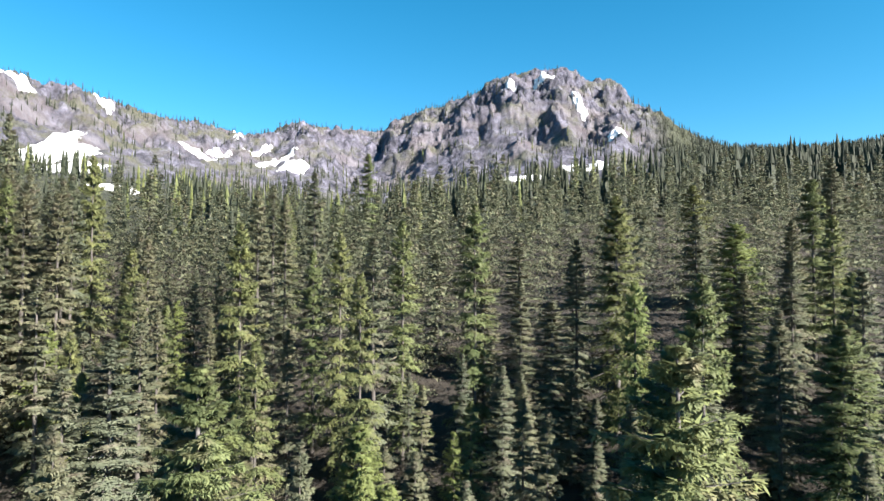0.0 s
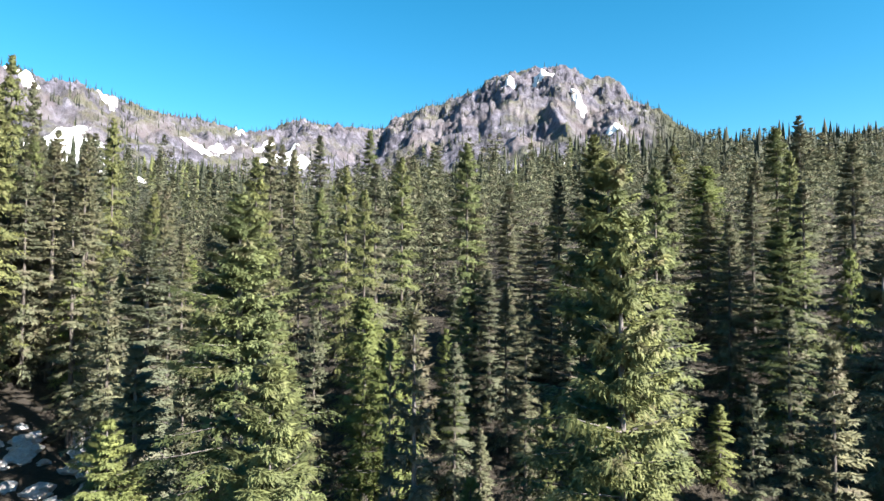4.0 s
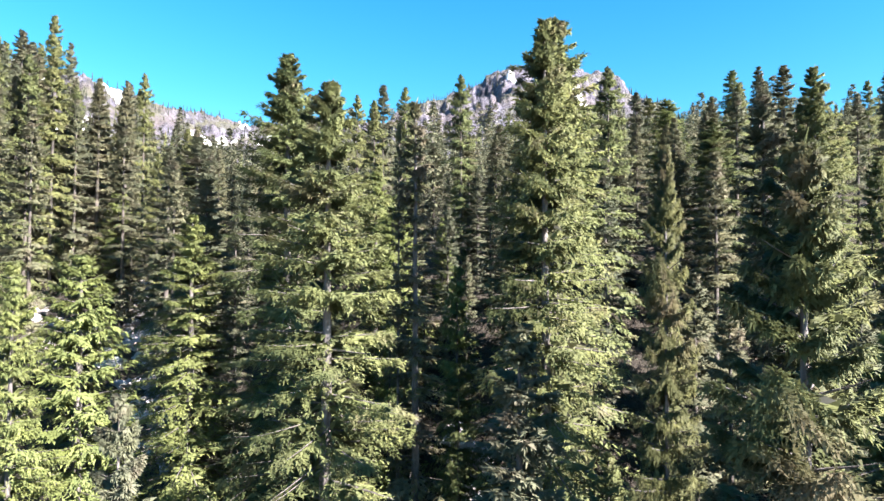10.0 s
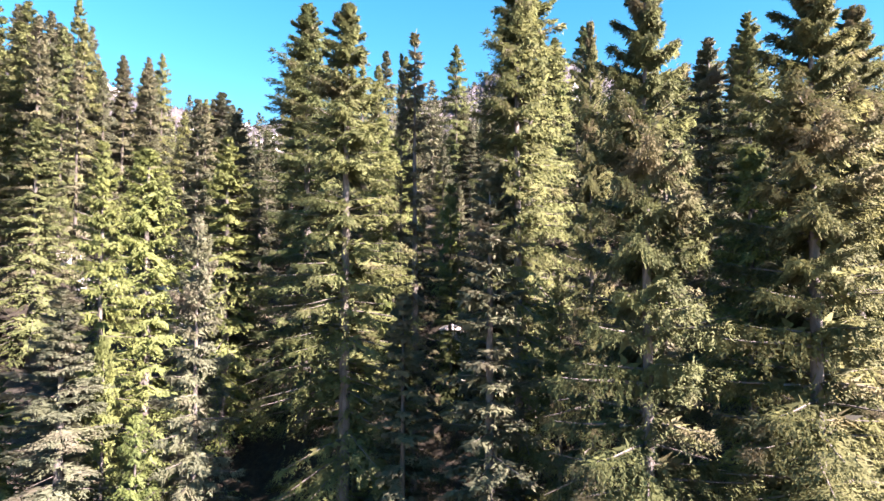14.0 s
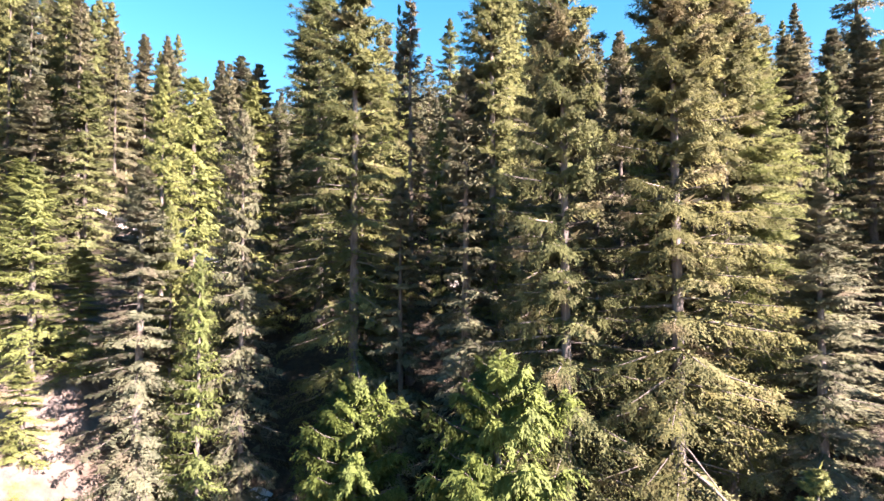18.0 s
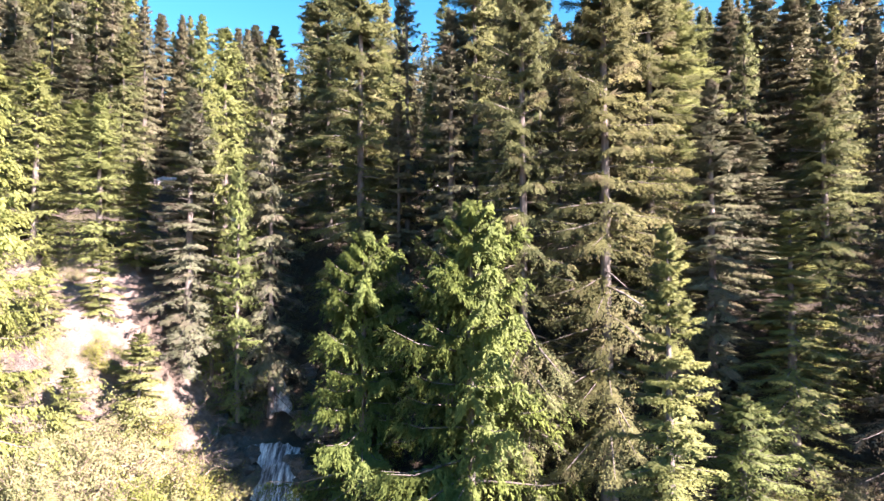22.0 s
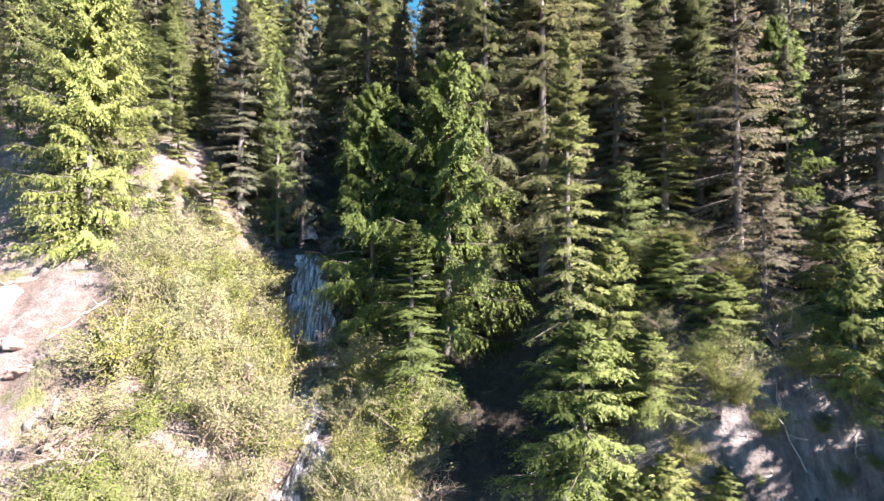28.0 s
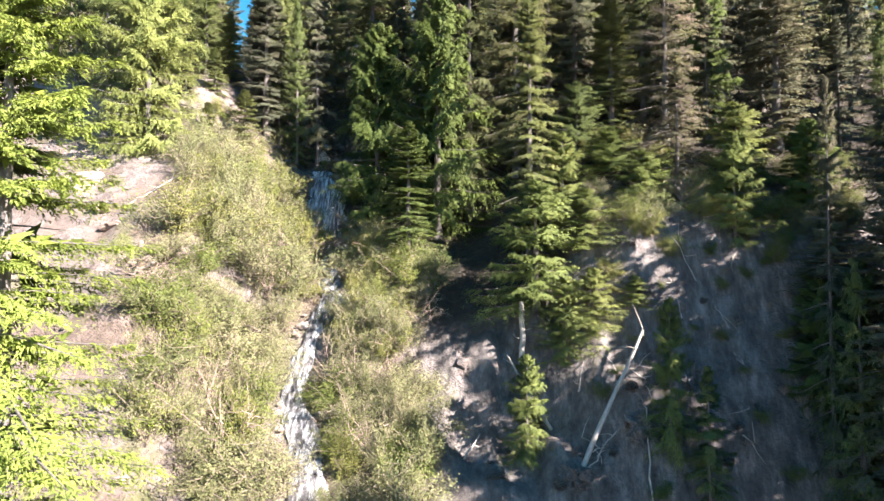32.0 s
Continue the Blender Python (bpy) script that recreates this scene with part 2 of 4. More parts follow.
def mountain_mat():
    m, nt, nn, ll, p = nodes_of("alpine_mountain")
    rock = ramp(nt, noise_node(nt, 0.10, 14, 0.72, stretch=(1, 1, 0.5)), ((0.38, (0.027, 0.026, 0.037)), (0.53, (0.089, 0.084, 0.115)), (0.67, (0.210, 0.203, 0.264))))
    scree = ramp(nt, noise_node(nt, 0.05, 8, 0.6), ((0.35, (0.079, 0.063, 0.070)), (0.65, (0.152, 0.140, 0.164))))
    c = mix(nt, ramp(nt, noise_node(nt, 0.013, 4), ((0.50, (0, 0, 0)), (0.60, (1, 1, 1)))), rock, scree)
    heath = ramp(nt, noise_node(nt, 0.2, 8, 0.7), ((0.3, (0.041, 0.048, 0.024)), (0.7, (0.118, 0.111, 0.063))))
    geo = nn.new("ShaderNodeNewGeometry")
    sep = nn.new("ShaderNodeSeparateXYZ")
    ll.new(geo.outputs["Normal"], sep.inputs[0])
    flat = ramp(nt, sep.outputs[2], ((0.48, (0, 0, 0)), (0.76, (1, 1, 1))))
    green = ramp(nt, noise_node(nt, 0.022, 6, 0.7), ((0.49, (0, 0, 0)), (0.60, (0.8, 0.8, 0.8))))
    c = mix(nt, mix(nt, 1.0, flat, green, "MULTIPLY"), c, heath)
    # forest floor on the wooded shoulder and the lower slopes
    tc, sp = nn.new("ShaderNodeTexCoord"), nn.new("ShaderNodeSeparateXYZ")
    ll.new(tc.outputs["Object"], sp.inputs[0])
    east, low, wood = nn.new("ShaderNodeMath"), nn.new("ShaderNodeMath"), nn.new("ShaderNodeMath")
    east.operation, east.inputs[1].default_value = "MULTIPLY_ADD", -0.34
    ll.new(sp.outputs[1], east.inputs[0])
    ll.new(sp.outputs[0], east.inputs[2])
    low.operation, low.inputs[0].default_value = "SUBTRACT", 112.0
    ll.new(sp.outputs[2], low.inputs[1])
    wood.operation = "MAXIMUM"
    ll.new(east.outputs[0], wood.inputs[0])
    ll.new(low.outputs[0], wood.inputs[1])
    edge = nn.new("ShaderNodeMapRange")
    edge.inputs[1].default_value, edge.inputs[2].default_value = -6.0, 22.0
    ll.new(wood.outputs[0], edge.inputs[0])
    c = mix(nt, edge.outputs[0], c, ramp(nt, noise_node(nt, 0.15, 8, 0.7), ((0.3, (0.016, 0.019, 0.010)), (0.7, (0.052, 0.056, 0.026)))))
    ll.new(c, p.inputs["Base Color"])
    p.inputs["Roughness"].default_value = 0.95
    ll.new(bump(nt, noise_node(nt, 0.12, 14, 0.75), 1.0, 6.0), p.inputs["Normal"])
    return m


MOUNTAIN = mountain_mat()


def snow_mat():
    m, nt, nn, ll, p = nodes_of("old_snow")
    ll.new(ramp(nt, noise_node(nt, 0.3, 8), ((0.35, (0.496, 0.496, 0.512)), (0.65, (0.680, 0.680, 0.688)))), p.inputs["Base Color"])
    p.inputs["Roughness"].default_value = 0.7
    return m


SNOW = snow_mat()


def water_mat(name="white_water", a=0.40, b=0.53, c=0.66, dark=(0.040, 0.044, 0.050), mid=(0.19, 0.205, 0.23), threads=(3.0, 1.0, 0.35)):
    m, nt, nn, ll, p = nodes_of(name)
    n = noise_node(nt, 1.3, 8, 0.75, stretch=threads)
    ll.new(ramp(nt, n, ((a, dark), (b, mid), (c, (0.60, 0.62, 0.65)))), p.inputs["Base Color"])
    p.inputs["Roughness"].default_value = 0.40
    ll.new(bump(nt, n, 0.8, 0.15), p.inputs["Normal"])
    return m


WATER = water_mat()
CASCADE = water_mat("white_cascade", 0.34, 0.46, 0.58)
RILL = water_mat("tumbling_water", 0.44, 0.54, 0.68, (0.030, 0.030, 0.032), (0.20, 0.205, 0.22))
FALLS = water_mat("falling_water", 0.42, 0.51, 0.61, (0.02, 0.02, 0.026), (0.22, 0.235, 0.275), (4.5, 0.7, 0.3))

# ---- meshes from arrays ----
def mesh_of(name, verts, tris=None, quads=None, material=None, smooth=False):
    me = bpy.data.meshes.new(name)
    tris = np.zeros((0, 3), int) if tris is None else np.asarray(tris, int)
    quads = np.zeros((0, 4), int) if quads is None else np.asarray(quads, int)
    me.vertices.add(len(verts))
    me.vertices.foreach_set("co", np.asarray(verts, float).ravel())
    me.loops.add(3 * len(tris) + 4 * len(quads))
    me.loops.foreach_set("vertex_index", np.concatenate([tris.ravel(), quads.ravel()]))
    me.polygons.add(len(tris) + len(quads))
    start = np.concatenate([np.arange(len(tris)) * 3, 3 * len(tris) + np.arange(len(quads)) * 4])
    me.polygons.foreach_set("loop_start", start)
    me.update(calc_edges=True)
    me.polygons.foreach_set("use_smooth", np.full(len(me.polygons), smooth))
    if material:
        me.materials.append(material)
    me.update()
    return me


def hash2(i, j, seed):
    h = np.sin(i * 127.1 + j * 311.7 + seed * 74.7) * 43758.5453
    return h - np.floor(h)


def value_noise(x, y, seed=0):
    i, j = np.floor(x), np.floor(y)
    u, v = x - i, y - j
    u, v = u * u * (3 - 2 * u), v * v * (3 - 2 * v)
    a, b = hash2(i, j, seed), hash2(i + 1, j, seed)
    c, d = hash2(i, j + 1, seed), hash2(i + 1, j + 1, seed)
    return (a * (1 - u) + b * u) * (1 - v) + (c * (1 - u) + d * u) * v


def fbm(x, y, octaves=5, seed=0, ridged=False, gain=0.5):
    out, amp, total = 0.0, 1.0, 0.0
    for o in range(octaves):
        n = value_noise(x * 2**o + o * 17.3, y * 2**o - o * 9.1, seed + o)
        n = 1 - np.abs(2 * n - 1) if ridged else n
        out, total, amp = out + amp * n, total + amp, amp * gain
    return out / total - 0.5


def step(a, b, v):
    u = np.clip((np.asarray(v, float) - a) / (b - a), 0, 1)
    return u * u * (3 - 2 * u)


# ---- the land ----
STREAM_Y = (-60, -30, -20, -18, -15, -10.8, -6, 0, 4.2, 12, 25, 60)
STREAM_X = (0, -1.6, -2.6, -3.3, -4.3, -3.2, -4.4, -5.8, -6.7, -8, -16, -34)


def stream_x(y):
    return np.interp(y, STREAM_Y, STREAM_X)


def near_ground(x, y):
    """Height of the gully's slope: the creek's bed, its two banks, the forest above it."""
    z = np.interp(y, (-400, -90, -60, -40, -30, -22, -15, -10.8, -6, -4, -0.5, 4.2, 16, 30, 60, 90, 110, 150, 400),
                  (-60, -12, -5, -1.5, 1.0, 4.3, 9.6, 14.2, 16.8, 17.8, 22.6, 25.6, 33, 39.5, 45.5, 50, 57, 66, 120))
    sx = stream_x(y)
    left, right = sx - x, x - sx
    near = step(-26, -14, y) * (1 - step(8, 22, y))
    z = z + near * 7.0 * step(1.2, 10, left) + (1 - near) * 1.0 * step(1, 8, left)
    bank = step(-23.5, -15.5, y) * (1 - 0.6 * step(-4, 14, y))
    z = z + bank * 7.6 * step(8.5, 18.5, right) + 1.2 * step(0.8, 4, right) * step(-20, -14, y)
    up = step(5, 40, y)
    z = z + up * (0.24 * np.clip(left - 8, 0, 90) + 0.13 * np.clip(right - 14, 0, 58))
    rough = 0.9 * fbm(x * 0.16, y * 0.16, 5, 3) + 0.5 * fbm(x * 0.7, y * 0.7, 4, 8)
    crag = step(-24, -18, y) * (1 - step(-12, -6, y)) * step(4, 9, right)
    crag = crag + step(-24, -14, y) * (1 - step(2, 8, y)) * step(6, 11, left)
    face = step(-25, -21, y) * (1 - step(-16, -12.5, y)) * step(4.5, 7, right) * (1 - step(20, 26, right))
    ribs = 1.5 * fbm(x * 0.42, y * 0.10, 4, 51, True, 0.55) + 0.5 * fbm(x * 1.5, y * 0.5, 3, 61, True)
    z = z + face * (ribs + 0.7 * np.sin(1.15 * y + 1.6 * fbm(x * 0.35, y * 0.2, 3, 57)))
    return z + rough * (0.4 + 0.6 * step(1.0, 4, np.abs(right))) + crag * 1.5 * fbm(x * 0.45, y * 0.45, 5, 21, True)


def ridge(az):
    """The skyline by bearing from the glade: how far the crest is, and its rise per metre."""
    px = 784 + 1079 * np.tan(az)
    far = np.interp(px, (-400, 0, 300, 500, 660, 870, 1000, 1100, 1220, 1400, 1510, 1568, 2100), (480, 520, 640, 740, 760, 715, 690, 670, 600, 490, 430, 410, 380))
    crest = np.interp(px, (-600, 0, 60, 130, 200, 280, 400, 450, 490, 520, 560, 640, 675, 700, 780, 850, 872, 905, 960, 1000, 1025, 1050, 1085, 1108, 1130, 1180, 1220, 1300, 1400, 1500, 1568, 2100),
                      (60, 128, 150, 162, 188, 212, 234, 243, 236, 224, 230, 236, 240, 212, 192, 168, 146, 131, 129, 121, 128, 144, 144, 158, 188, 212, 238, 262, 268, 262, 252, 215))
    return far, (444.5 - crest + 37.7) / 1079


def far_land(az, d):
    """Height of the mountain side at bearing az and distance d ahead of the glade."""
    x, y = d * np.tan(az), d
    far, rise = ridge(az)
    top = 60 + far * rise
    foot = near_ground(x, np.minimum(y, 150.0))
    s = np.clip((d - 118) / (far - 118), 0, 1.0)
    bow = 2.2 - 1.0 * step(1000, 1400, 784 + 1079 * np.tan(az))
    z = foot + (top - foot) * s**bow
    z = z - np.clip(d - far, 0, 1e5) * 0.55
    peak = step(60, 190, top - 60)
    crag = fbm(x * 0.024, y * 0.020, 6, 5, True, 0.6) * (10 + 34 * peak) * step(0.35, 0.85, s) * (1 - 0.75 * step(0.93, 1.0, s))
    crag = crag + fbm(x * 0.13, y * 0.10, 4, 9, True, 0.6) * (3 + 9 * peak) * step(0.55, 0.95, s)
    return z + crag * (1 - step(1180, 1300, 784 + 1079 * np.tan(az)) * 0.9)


def polar_grid(az, rad):
    a, r = np.meshgrid(az, rad, indexing="ij")
    i, j = np.meshgrid(np.arange(len(az) - 1), np.arange(len(rad) - 1), indexing="ij")
    k = (i * len(rad) + j).ravel()
    return a, r, np.stack([k, k + len(rad), k + len(rad) + 1, k + 1], 1)


def setting(name, me, label, category=""):
    return tagged(new(name, me), label, category, kind="structure")


# One sheet of ground from under the glade out to the horizon.
GX, GY = 0.0, -12.0
a, r, q = polar_grid(np.linspace(0, 2 * math.pi, 541), np.concatenate([[0.05], 0.6 * 1.045 ** np.arange(0, 196)]))
gx, gy = GX + r * np.sin(a), GY + r * np.cos(a)
gz = near_ground(gx, gy)
ahead = step(118, 150, gy) * step(0.3, 0.9, gy / (np.abs(gx) + 1))
bearing = np.arctan2(gx, np.maximum(gy, 1))
gz = gz * (1 - ahead) + ahead * (np.where(gy > 118, far_land(np.clip(bearing, -0.9, 0.9), np.maximum(gy, 118)), gz) - 25)
gz = np.where(r > 900, np.minimum(gz, 60.0), gz)
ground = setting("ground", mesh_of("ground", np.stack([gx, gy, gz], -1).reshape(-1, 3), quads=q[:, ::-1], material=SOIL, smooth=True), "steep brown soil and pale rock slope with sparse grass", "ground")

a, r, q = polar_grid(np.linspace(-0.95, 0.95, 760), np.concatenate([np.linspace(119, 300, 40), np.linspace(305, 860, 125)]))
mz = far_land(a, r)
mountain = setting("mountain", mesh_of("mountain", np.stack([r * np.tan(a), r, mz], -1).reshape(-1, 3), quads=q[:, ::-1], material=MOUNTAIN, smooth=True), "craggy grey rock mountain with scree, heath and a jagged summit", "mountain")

# ---- trees ----
def unit(v):
    return v / np.maximum(np.linalg.norm(v, axis=-1, keepdims=True), 1e-9)


def spikes(base, along, side, length, width):
    """Small pointed tufts, one triangle each."""
    n = len(base)
    root = base + along * (length * 0.22)[:, None]
    v = np.stack([root + side * (width / 2)[:, None], base + along * length[:, None], root - side * (width / 2)[:, None]], 1)
    return v.reshape(-1, 3), np.arange(3 * n).reshape(-1, 3)


def tube(points, radii, sides):
    """A tapered stem through the points."""
    points = np.asarray(points, float)
    ang = np.arange(sides) * 2 * math.pi / sides
    d = unit(np.gradient(points, axis=0))
    s = unit(np.cross(d, (0.31, 0.95, 0.02) if abs(d[0][2]) > 0.8 else (0.03, 0.02, 1.0)))
    u = np.cross(s, d)
    v = points[:, None] + (s[:, None] * np.cos(ang)[:, None] + u[:, None] * np.sin(ang)[:, None]) * np.asarray(radii)[:, None, None]
    k, j = np.meshgrid(np.arange(len(points) - 1), np.arange(sides), indexing="ij")
    a, b = (k * sides + j).ravel(), (k * sides + (j + 1) % sides).ravel()
    return v.reshape(-1, 3), np.stack([a, b, b + sides, a + sides], 1)


def joined(pieces):
    vs, fs, n = [], [], 0
    for v, f in pieces:
        vs.append(v)
        fs.append(np.asarray(f) + n)
        n += len(v)
    return np.concatenate(vs), np.concatenate(fs)


UP = np.array((0.0, 0.0, 1.0))


def conifer(seed, h, r, style, branches, twigs, sprays=4, core=4, limbs=True, trunk_r=0.22, bare=0.06, dead=0.0, needle=0.24, wide=0.36, open_side=0.0):
    """Trunk, limbs and crown of one conifer: arrays of vertices and faces. Boughs stand in ragged tiers; each is a
    drooping frond of side twigs, set with needle tufts that lie in its plane or hang from it."""
    g = np.random.default_rng(seed)
    lean = g.normal(0, 0.0012, 2)
    tz = np.linspace(0, 1, 12)
    wob = g.normal(0, 0.03, (12, 2)) * (1 - tz)[:, None]
    spine = np.stack([lean[0] * h * tz + wob[:, 0], lean[1] * h * tz + wob[:, 1], h * tz], 1)
    trunk = tube(spine, trunk_r * (1 - tz) ** 0.8 * np.where(tz < 0.05, 1.35, 1) + 0.015, 8)
    n, m, k = branches, twigs, sprays
    tier = 5
    whorl = np.sort((np.arange((n + tier - 1) // tier) + g.uniform(-0.35, 0.35, (n + tier - 1) // tier) + 0.5) * tier / n)
    t = np.clip(np.repeat(whorl, tier)[:n] + g.normal(0, 0.36 * tier / n, n), 0, 0.995) ** (0.92 if style != "cedar" else 1.0)
    t = bare + (1 - bare) * (1 - (1 - t) ** 1.32)
    az = np.arange(n) * (2 * math.pi / tier) + np.repeat(g.uniform(0, 6.28, len(whorl)), tier)[:n] + g.normal(0, 0.35, n)
    s = 1 - t
    if style == "fir":
        ln = r * (0.02 + 1.10 * s**0.72 * (1 - 0.24 * s**2.5))
        rise, sag, turn_up = 0.75 * t**2.2 - 0.12 - 0.25 * s, 0.10 + 0.18 * s, 0.10
    elif style == "hemlock":
        ln = r * (0.02 + 1.12 * s**0.68 * (1 - 0.26 * s**3))
        rise, sag, turn_up = 0.7 * t**2.5 - 0.02 - 0.22 * s, 0.18 + 0.16 * s, 0.14
    else:
        ln = r * (0.05 + 1.10 * s**0.67 * (1 - 0.14 * s**4))
        rise, sag, turn_up = 0.55 * t**1.6 + 0.16 - 0.20 * s, 0.42 + 0.20 * s, 0.44
    swell = 1 + 0.16 * np.sin(2 * az + 11 * t + seed) * np.sin(17 * t + 2.1 * seed)
    ln = ln * np.clip(g.normal(1, 0.17, n), 0.5, 1.4) * swell
    out = np.stack([np.cos(az), np.sin(az), 0 * az], 1)
    foot = np.stack([np.interp(t, tz, spine[:, i]) for i in range(3)], 1)

    def along(u):
        """Points at u (one row for each bough) along the boughs."""
        rise_u = rise[:, None] * u - sag[:, None] * u**2 + turn_up * u**3.2
        return foot[:, None] + out[:, None] * (ln[:, None] * u)[..., None] + UP * (ln[:, None] * rise_u)[..., None]

    limb_parts = []
    if limbs:
        p = along(np.tile((0.0, 0.35, 0.7, 1.0), (n, 1)))
        for i in range(n):
            limb_parts.append(tube(p[i], np.array([1, 0.7, 0.4, 0.12]) * (0.012 + 0.016 * ln[i]), 3))
    facing = np.abs((az + math.pi / 2 + math.pi) % (2 * math.pi) - math.pi) < 0.75
    keep = (g.random(n) > dead) & ~(facing & (g.random(n) < open_side) & (t < 0.9))
    # side twigs
    u = np.clip(0.05 + 0.95 * (np.arange(m) + g.random((n, m))) / m, 0, 1.0)
    b = along(u)
    ax = unit(along(u + 0.04) - b)
    sd = unit(np.cross(ax, UP))
    nrm = np.cross(sd, ax)
    sgn = np.where((np.arange(m)[None] + np.arange(n)[:, None]) % 2 == 0, 1.0, -1.0)
    spread = np.clip(g.normal(0.95, 0.33, (n, m)), 0.2, 1.5) * (1 - 0.65 * u**3)
    d = ax * np.cos(spread)[..., None] + sd * (sgn * np.sin(spread))[..., None]
    small = np.minimum(1, 0.35 + s * 5)[:, None]
    if style == "cedar":
        tl = (0.16 + 0.30 * ln[:, None] * (1 - 0.45 * u)) * small
        curl, hang_share, drop = 0.75, 0.75, 0.30
    else:
        tl = (0.09 + 0.47 * ln[:, None] * np.clip(1.02 - u, 0, 1) ** 0.62) * small
        curl, hang_share, drop = (0.22, 0.30, 0.10) if style == "fir" else (0.38, 0.42, 0.16)
    tl = tl * np.clip(g.normal(1, 0.25, (n, m)), 0.5, 1.6)
    d = unit(d - UP * (drop * g.uniform(0, 2, (n, m)))[..., None])
    # needle tufts
    v = (np.arange(k) + g.random((n, m, k))) / k
    side = np.where(np.arange(k) % 2 == 0, 1.0, -1.0)
    base = b[:, :, None] + d[:, :, None] * (tl[..., None] * v)[..., None] - UP * (curl * tl[..., None] * v**2)[..., None]
    base = base + g.normal(0, 1, (n, m, k, 3)) * (0.012 + 0.014 * ln)[:, None, None, None]
    wing = unit(np.cross(d, nrm))[:, :, None] * side[:, None]
    hang = (g.random((n, m, k)) < hang_share)[..., None]
    fan = np.clip(g.normal(0.6, 0.25, (n, m, k)), 0.05, 1.2)[..., None]
    flat_way = d[:, :, None] * np.cos(fan) + wing * np.sin(fan) + UP * g.normal(-0.04, 0.20, (n, m, k, 1))
    hang_way = d[:, :, None] * 0.45 + wing * g.uniform(-0.1, 0.45, (n, m, k, 1)) - UP * g.uniform(0.45, 1.15, (n, m, k, 1))
    way = unit(np.where(hang, hang_way, flat_way))
    faced = np.where(hang, out[:, None, None] + g.normal(0, 0.5, (n, m, k, 3)), nrm[:, :, None] + g.normal(0, 0.42, (n, m, k, 3)))
    across = unit(np.cross(way, faced))
    sl = needle * (1.12 - 0.35 * v) * np.clip(g.normal(1, 0.24, (n, m, k)), 0.5, 1.7) * (0.55 + 0.45 * small[..., None])
    kb, kd, ks = base[keep].reshape(-1, 3), way[keep].reshape(-1, 3), across[keep].reshape(-1, 3)
    kl = sl[keep].ravel()
    parts = [spikes(kb, kd, ks, kl, kl * wide)]
    # the leader
    la = np.arange(6) * 2.4
    lead = unit(np.stack([np.cos(la) * 0.35, np.sin(la) * 0.35, np.ones(6)], 1))
    parts.append(spikes(np.repeat(spine[-1:], 6, 0) - UP * np.linspace(0.1, 0.9, 6)[:, None], lead, np.stack([-np.sin(la), np.cos(la), 0 * la], 1), np.full(6, 0.35), np.full(6, 0.07)))
    # the dense inner boughs close to the stem
    for i in range(core):
        b0 = along(g.uniform(0.0, 0.42, (n, 1)))[:, 0]
        d0 = unit(out + g.normal(0, 0.55, (n, 3)) - UP * 0.35)
        c0 = unit(np.cross(d0, g.normal(0, 1.0, (n, 3)) + UP * 0.6))
        l0 = np.minimum(0.10 + 0.24 * ln, 2.2 * needle + 0.10) * g.uniform(0.7, 1.3, n)
        parts.append(spikes(b0[keep], d0[keep], c0[keep], l0[keep], 0.42 * l0[keep]))
    return trunk, joined(limb_parts) if limb_parts else None, joined(parts)


KINDS = {}


def kind(name, style, seed, h, r, branches, twigs, sprays, leaf, core=4, limbs=True, trunk_r=0.22, bare=0.06, dead=0.0, wood=None, split_limbs=False, needle=0.24, wide=0.36, open_side=0.0):
    trunk, limb, crown = conifer(seed, h, r, style, branches, twigs, sprays, core, limbs, trunk_r, bare, dead, needle, wide, open_side)
    loose = split_limbs and limb is not None
    stem = joined([trunk, limb]) if limb and not loose else trunk
    parts = [("trunk", mesh_of(name + "_trunk", stem[0], quads=stem[1], material=wood or BARK, smooth=True)),
             ("crown", mesh_of(name + "_crown", crown[0], tris=crown[1], material=leaf))]
    if loose:
        for k in range(branches):
            parts.append(("branch", mesh_of(name + "_branch", limb[0][k * 12:k * 12 + 12], quads=limb[1][k * 9:k * 9 + 9] - k * 12, material=wood or BARK, smooth=True)))
    KINDS[name] = (h, r, parts)


def tree(name, which, x, y, top, radius, label, group="", spin=None, lean=(0, 0)):
    """One tree rooted in the ground at x, y whose tip is at height top."""
    h0, r0, parts = KINDS[which]
    z = float(near_ground(np.float64(x), np.float64(y))) - 0.25
    h = max(top - z, 3.4 * radius if which == "young" else 1.0)
    radius *= 1.16 if which[:3] in ("hem", "fir") else 1.0
    ob = tagged(new(name), label, "tree", group)
    spin = (x * 37.3 + y * 91.7) % (40 if which in ("hem_n", "hem_m") else 360) if spin is None else spin
    ob.matrix_basis = pose(x, y, z, lean[0], lean[1], 0) @ Matrix.Rotation(radians(spin), 4, "Z") @ Matrix.Diagonal((radius / r0, radius / r0, h / h0, 1))
    for pname, me in parts:
        p = new(pname, me)
        p.parent = ob
    return ob


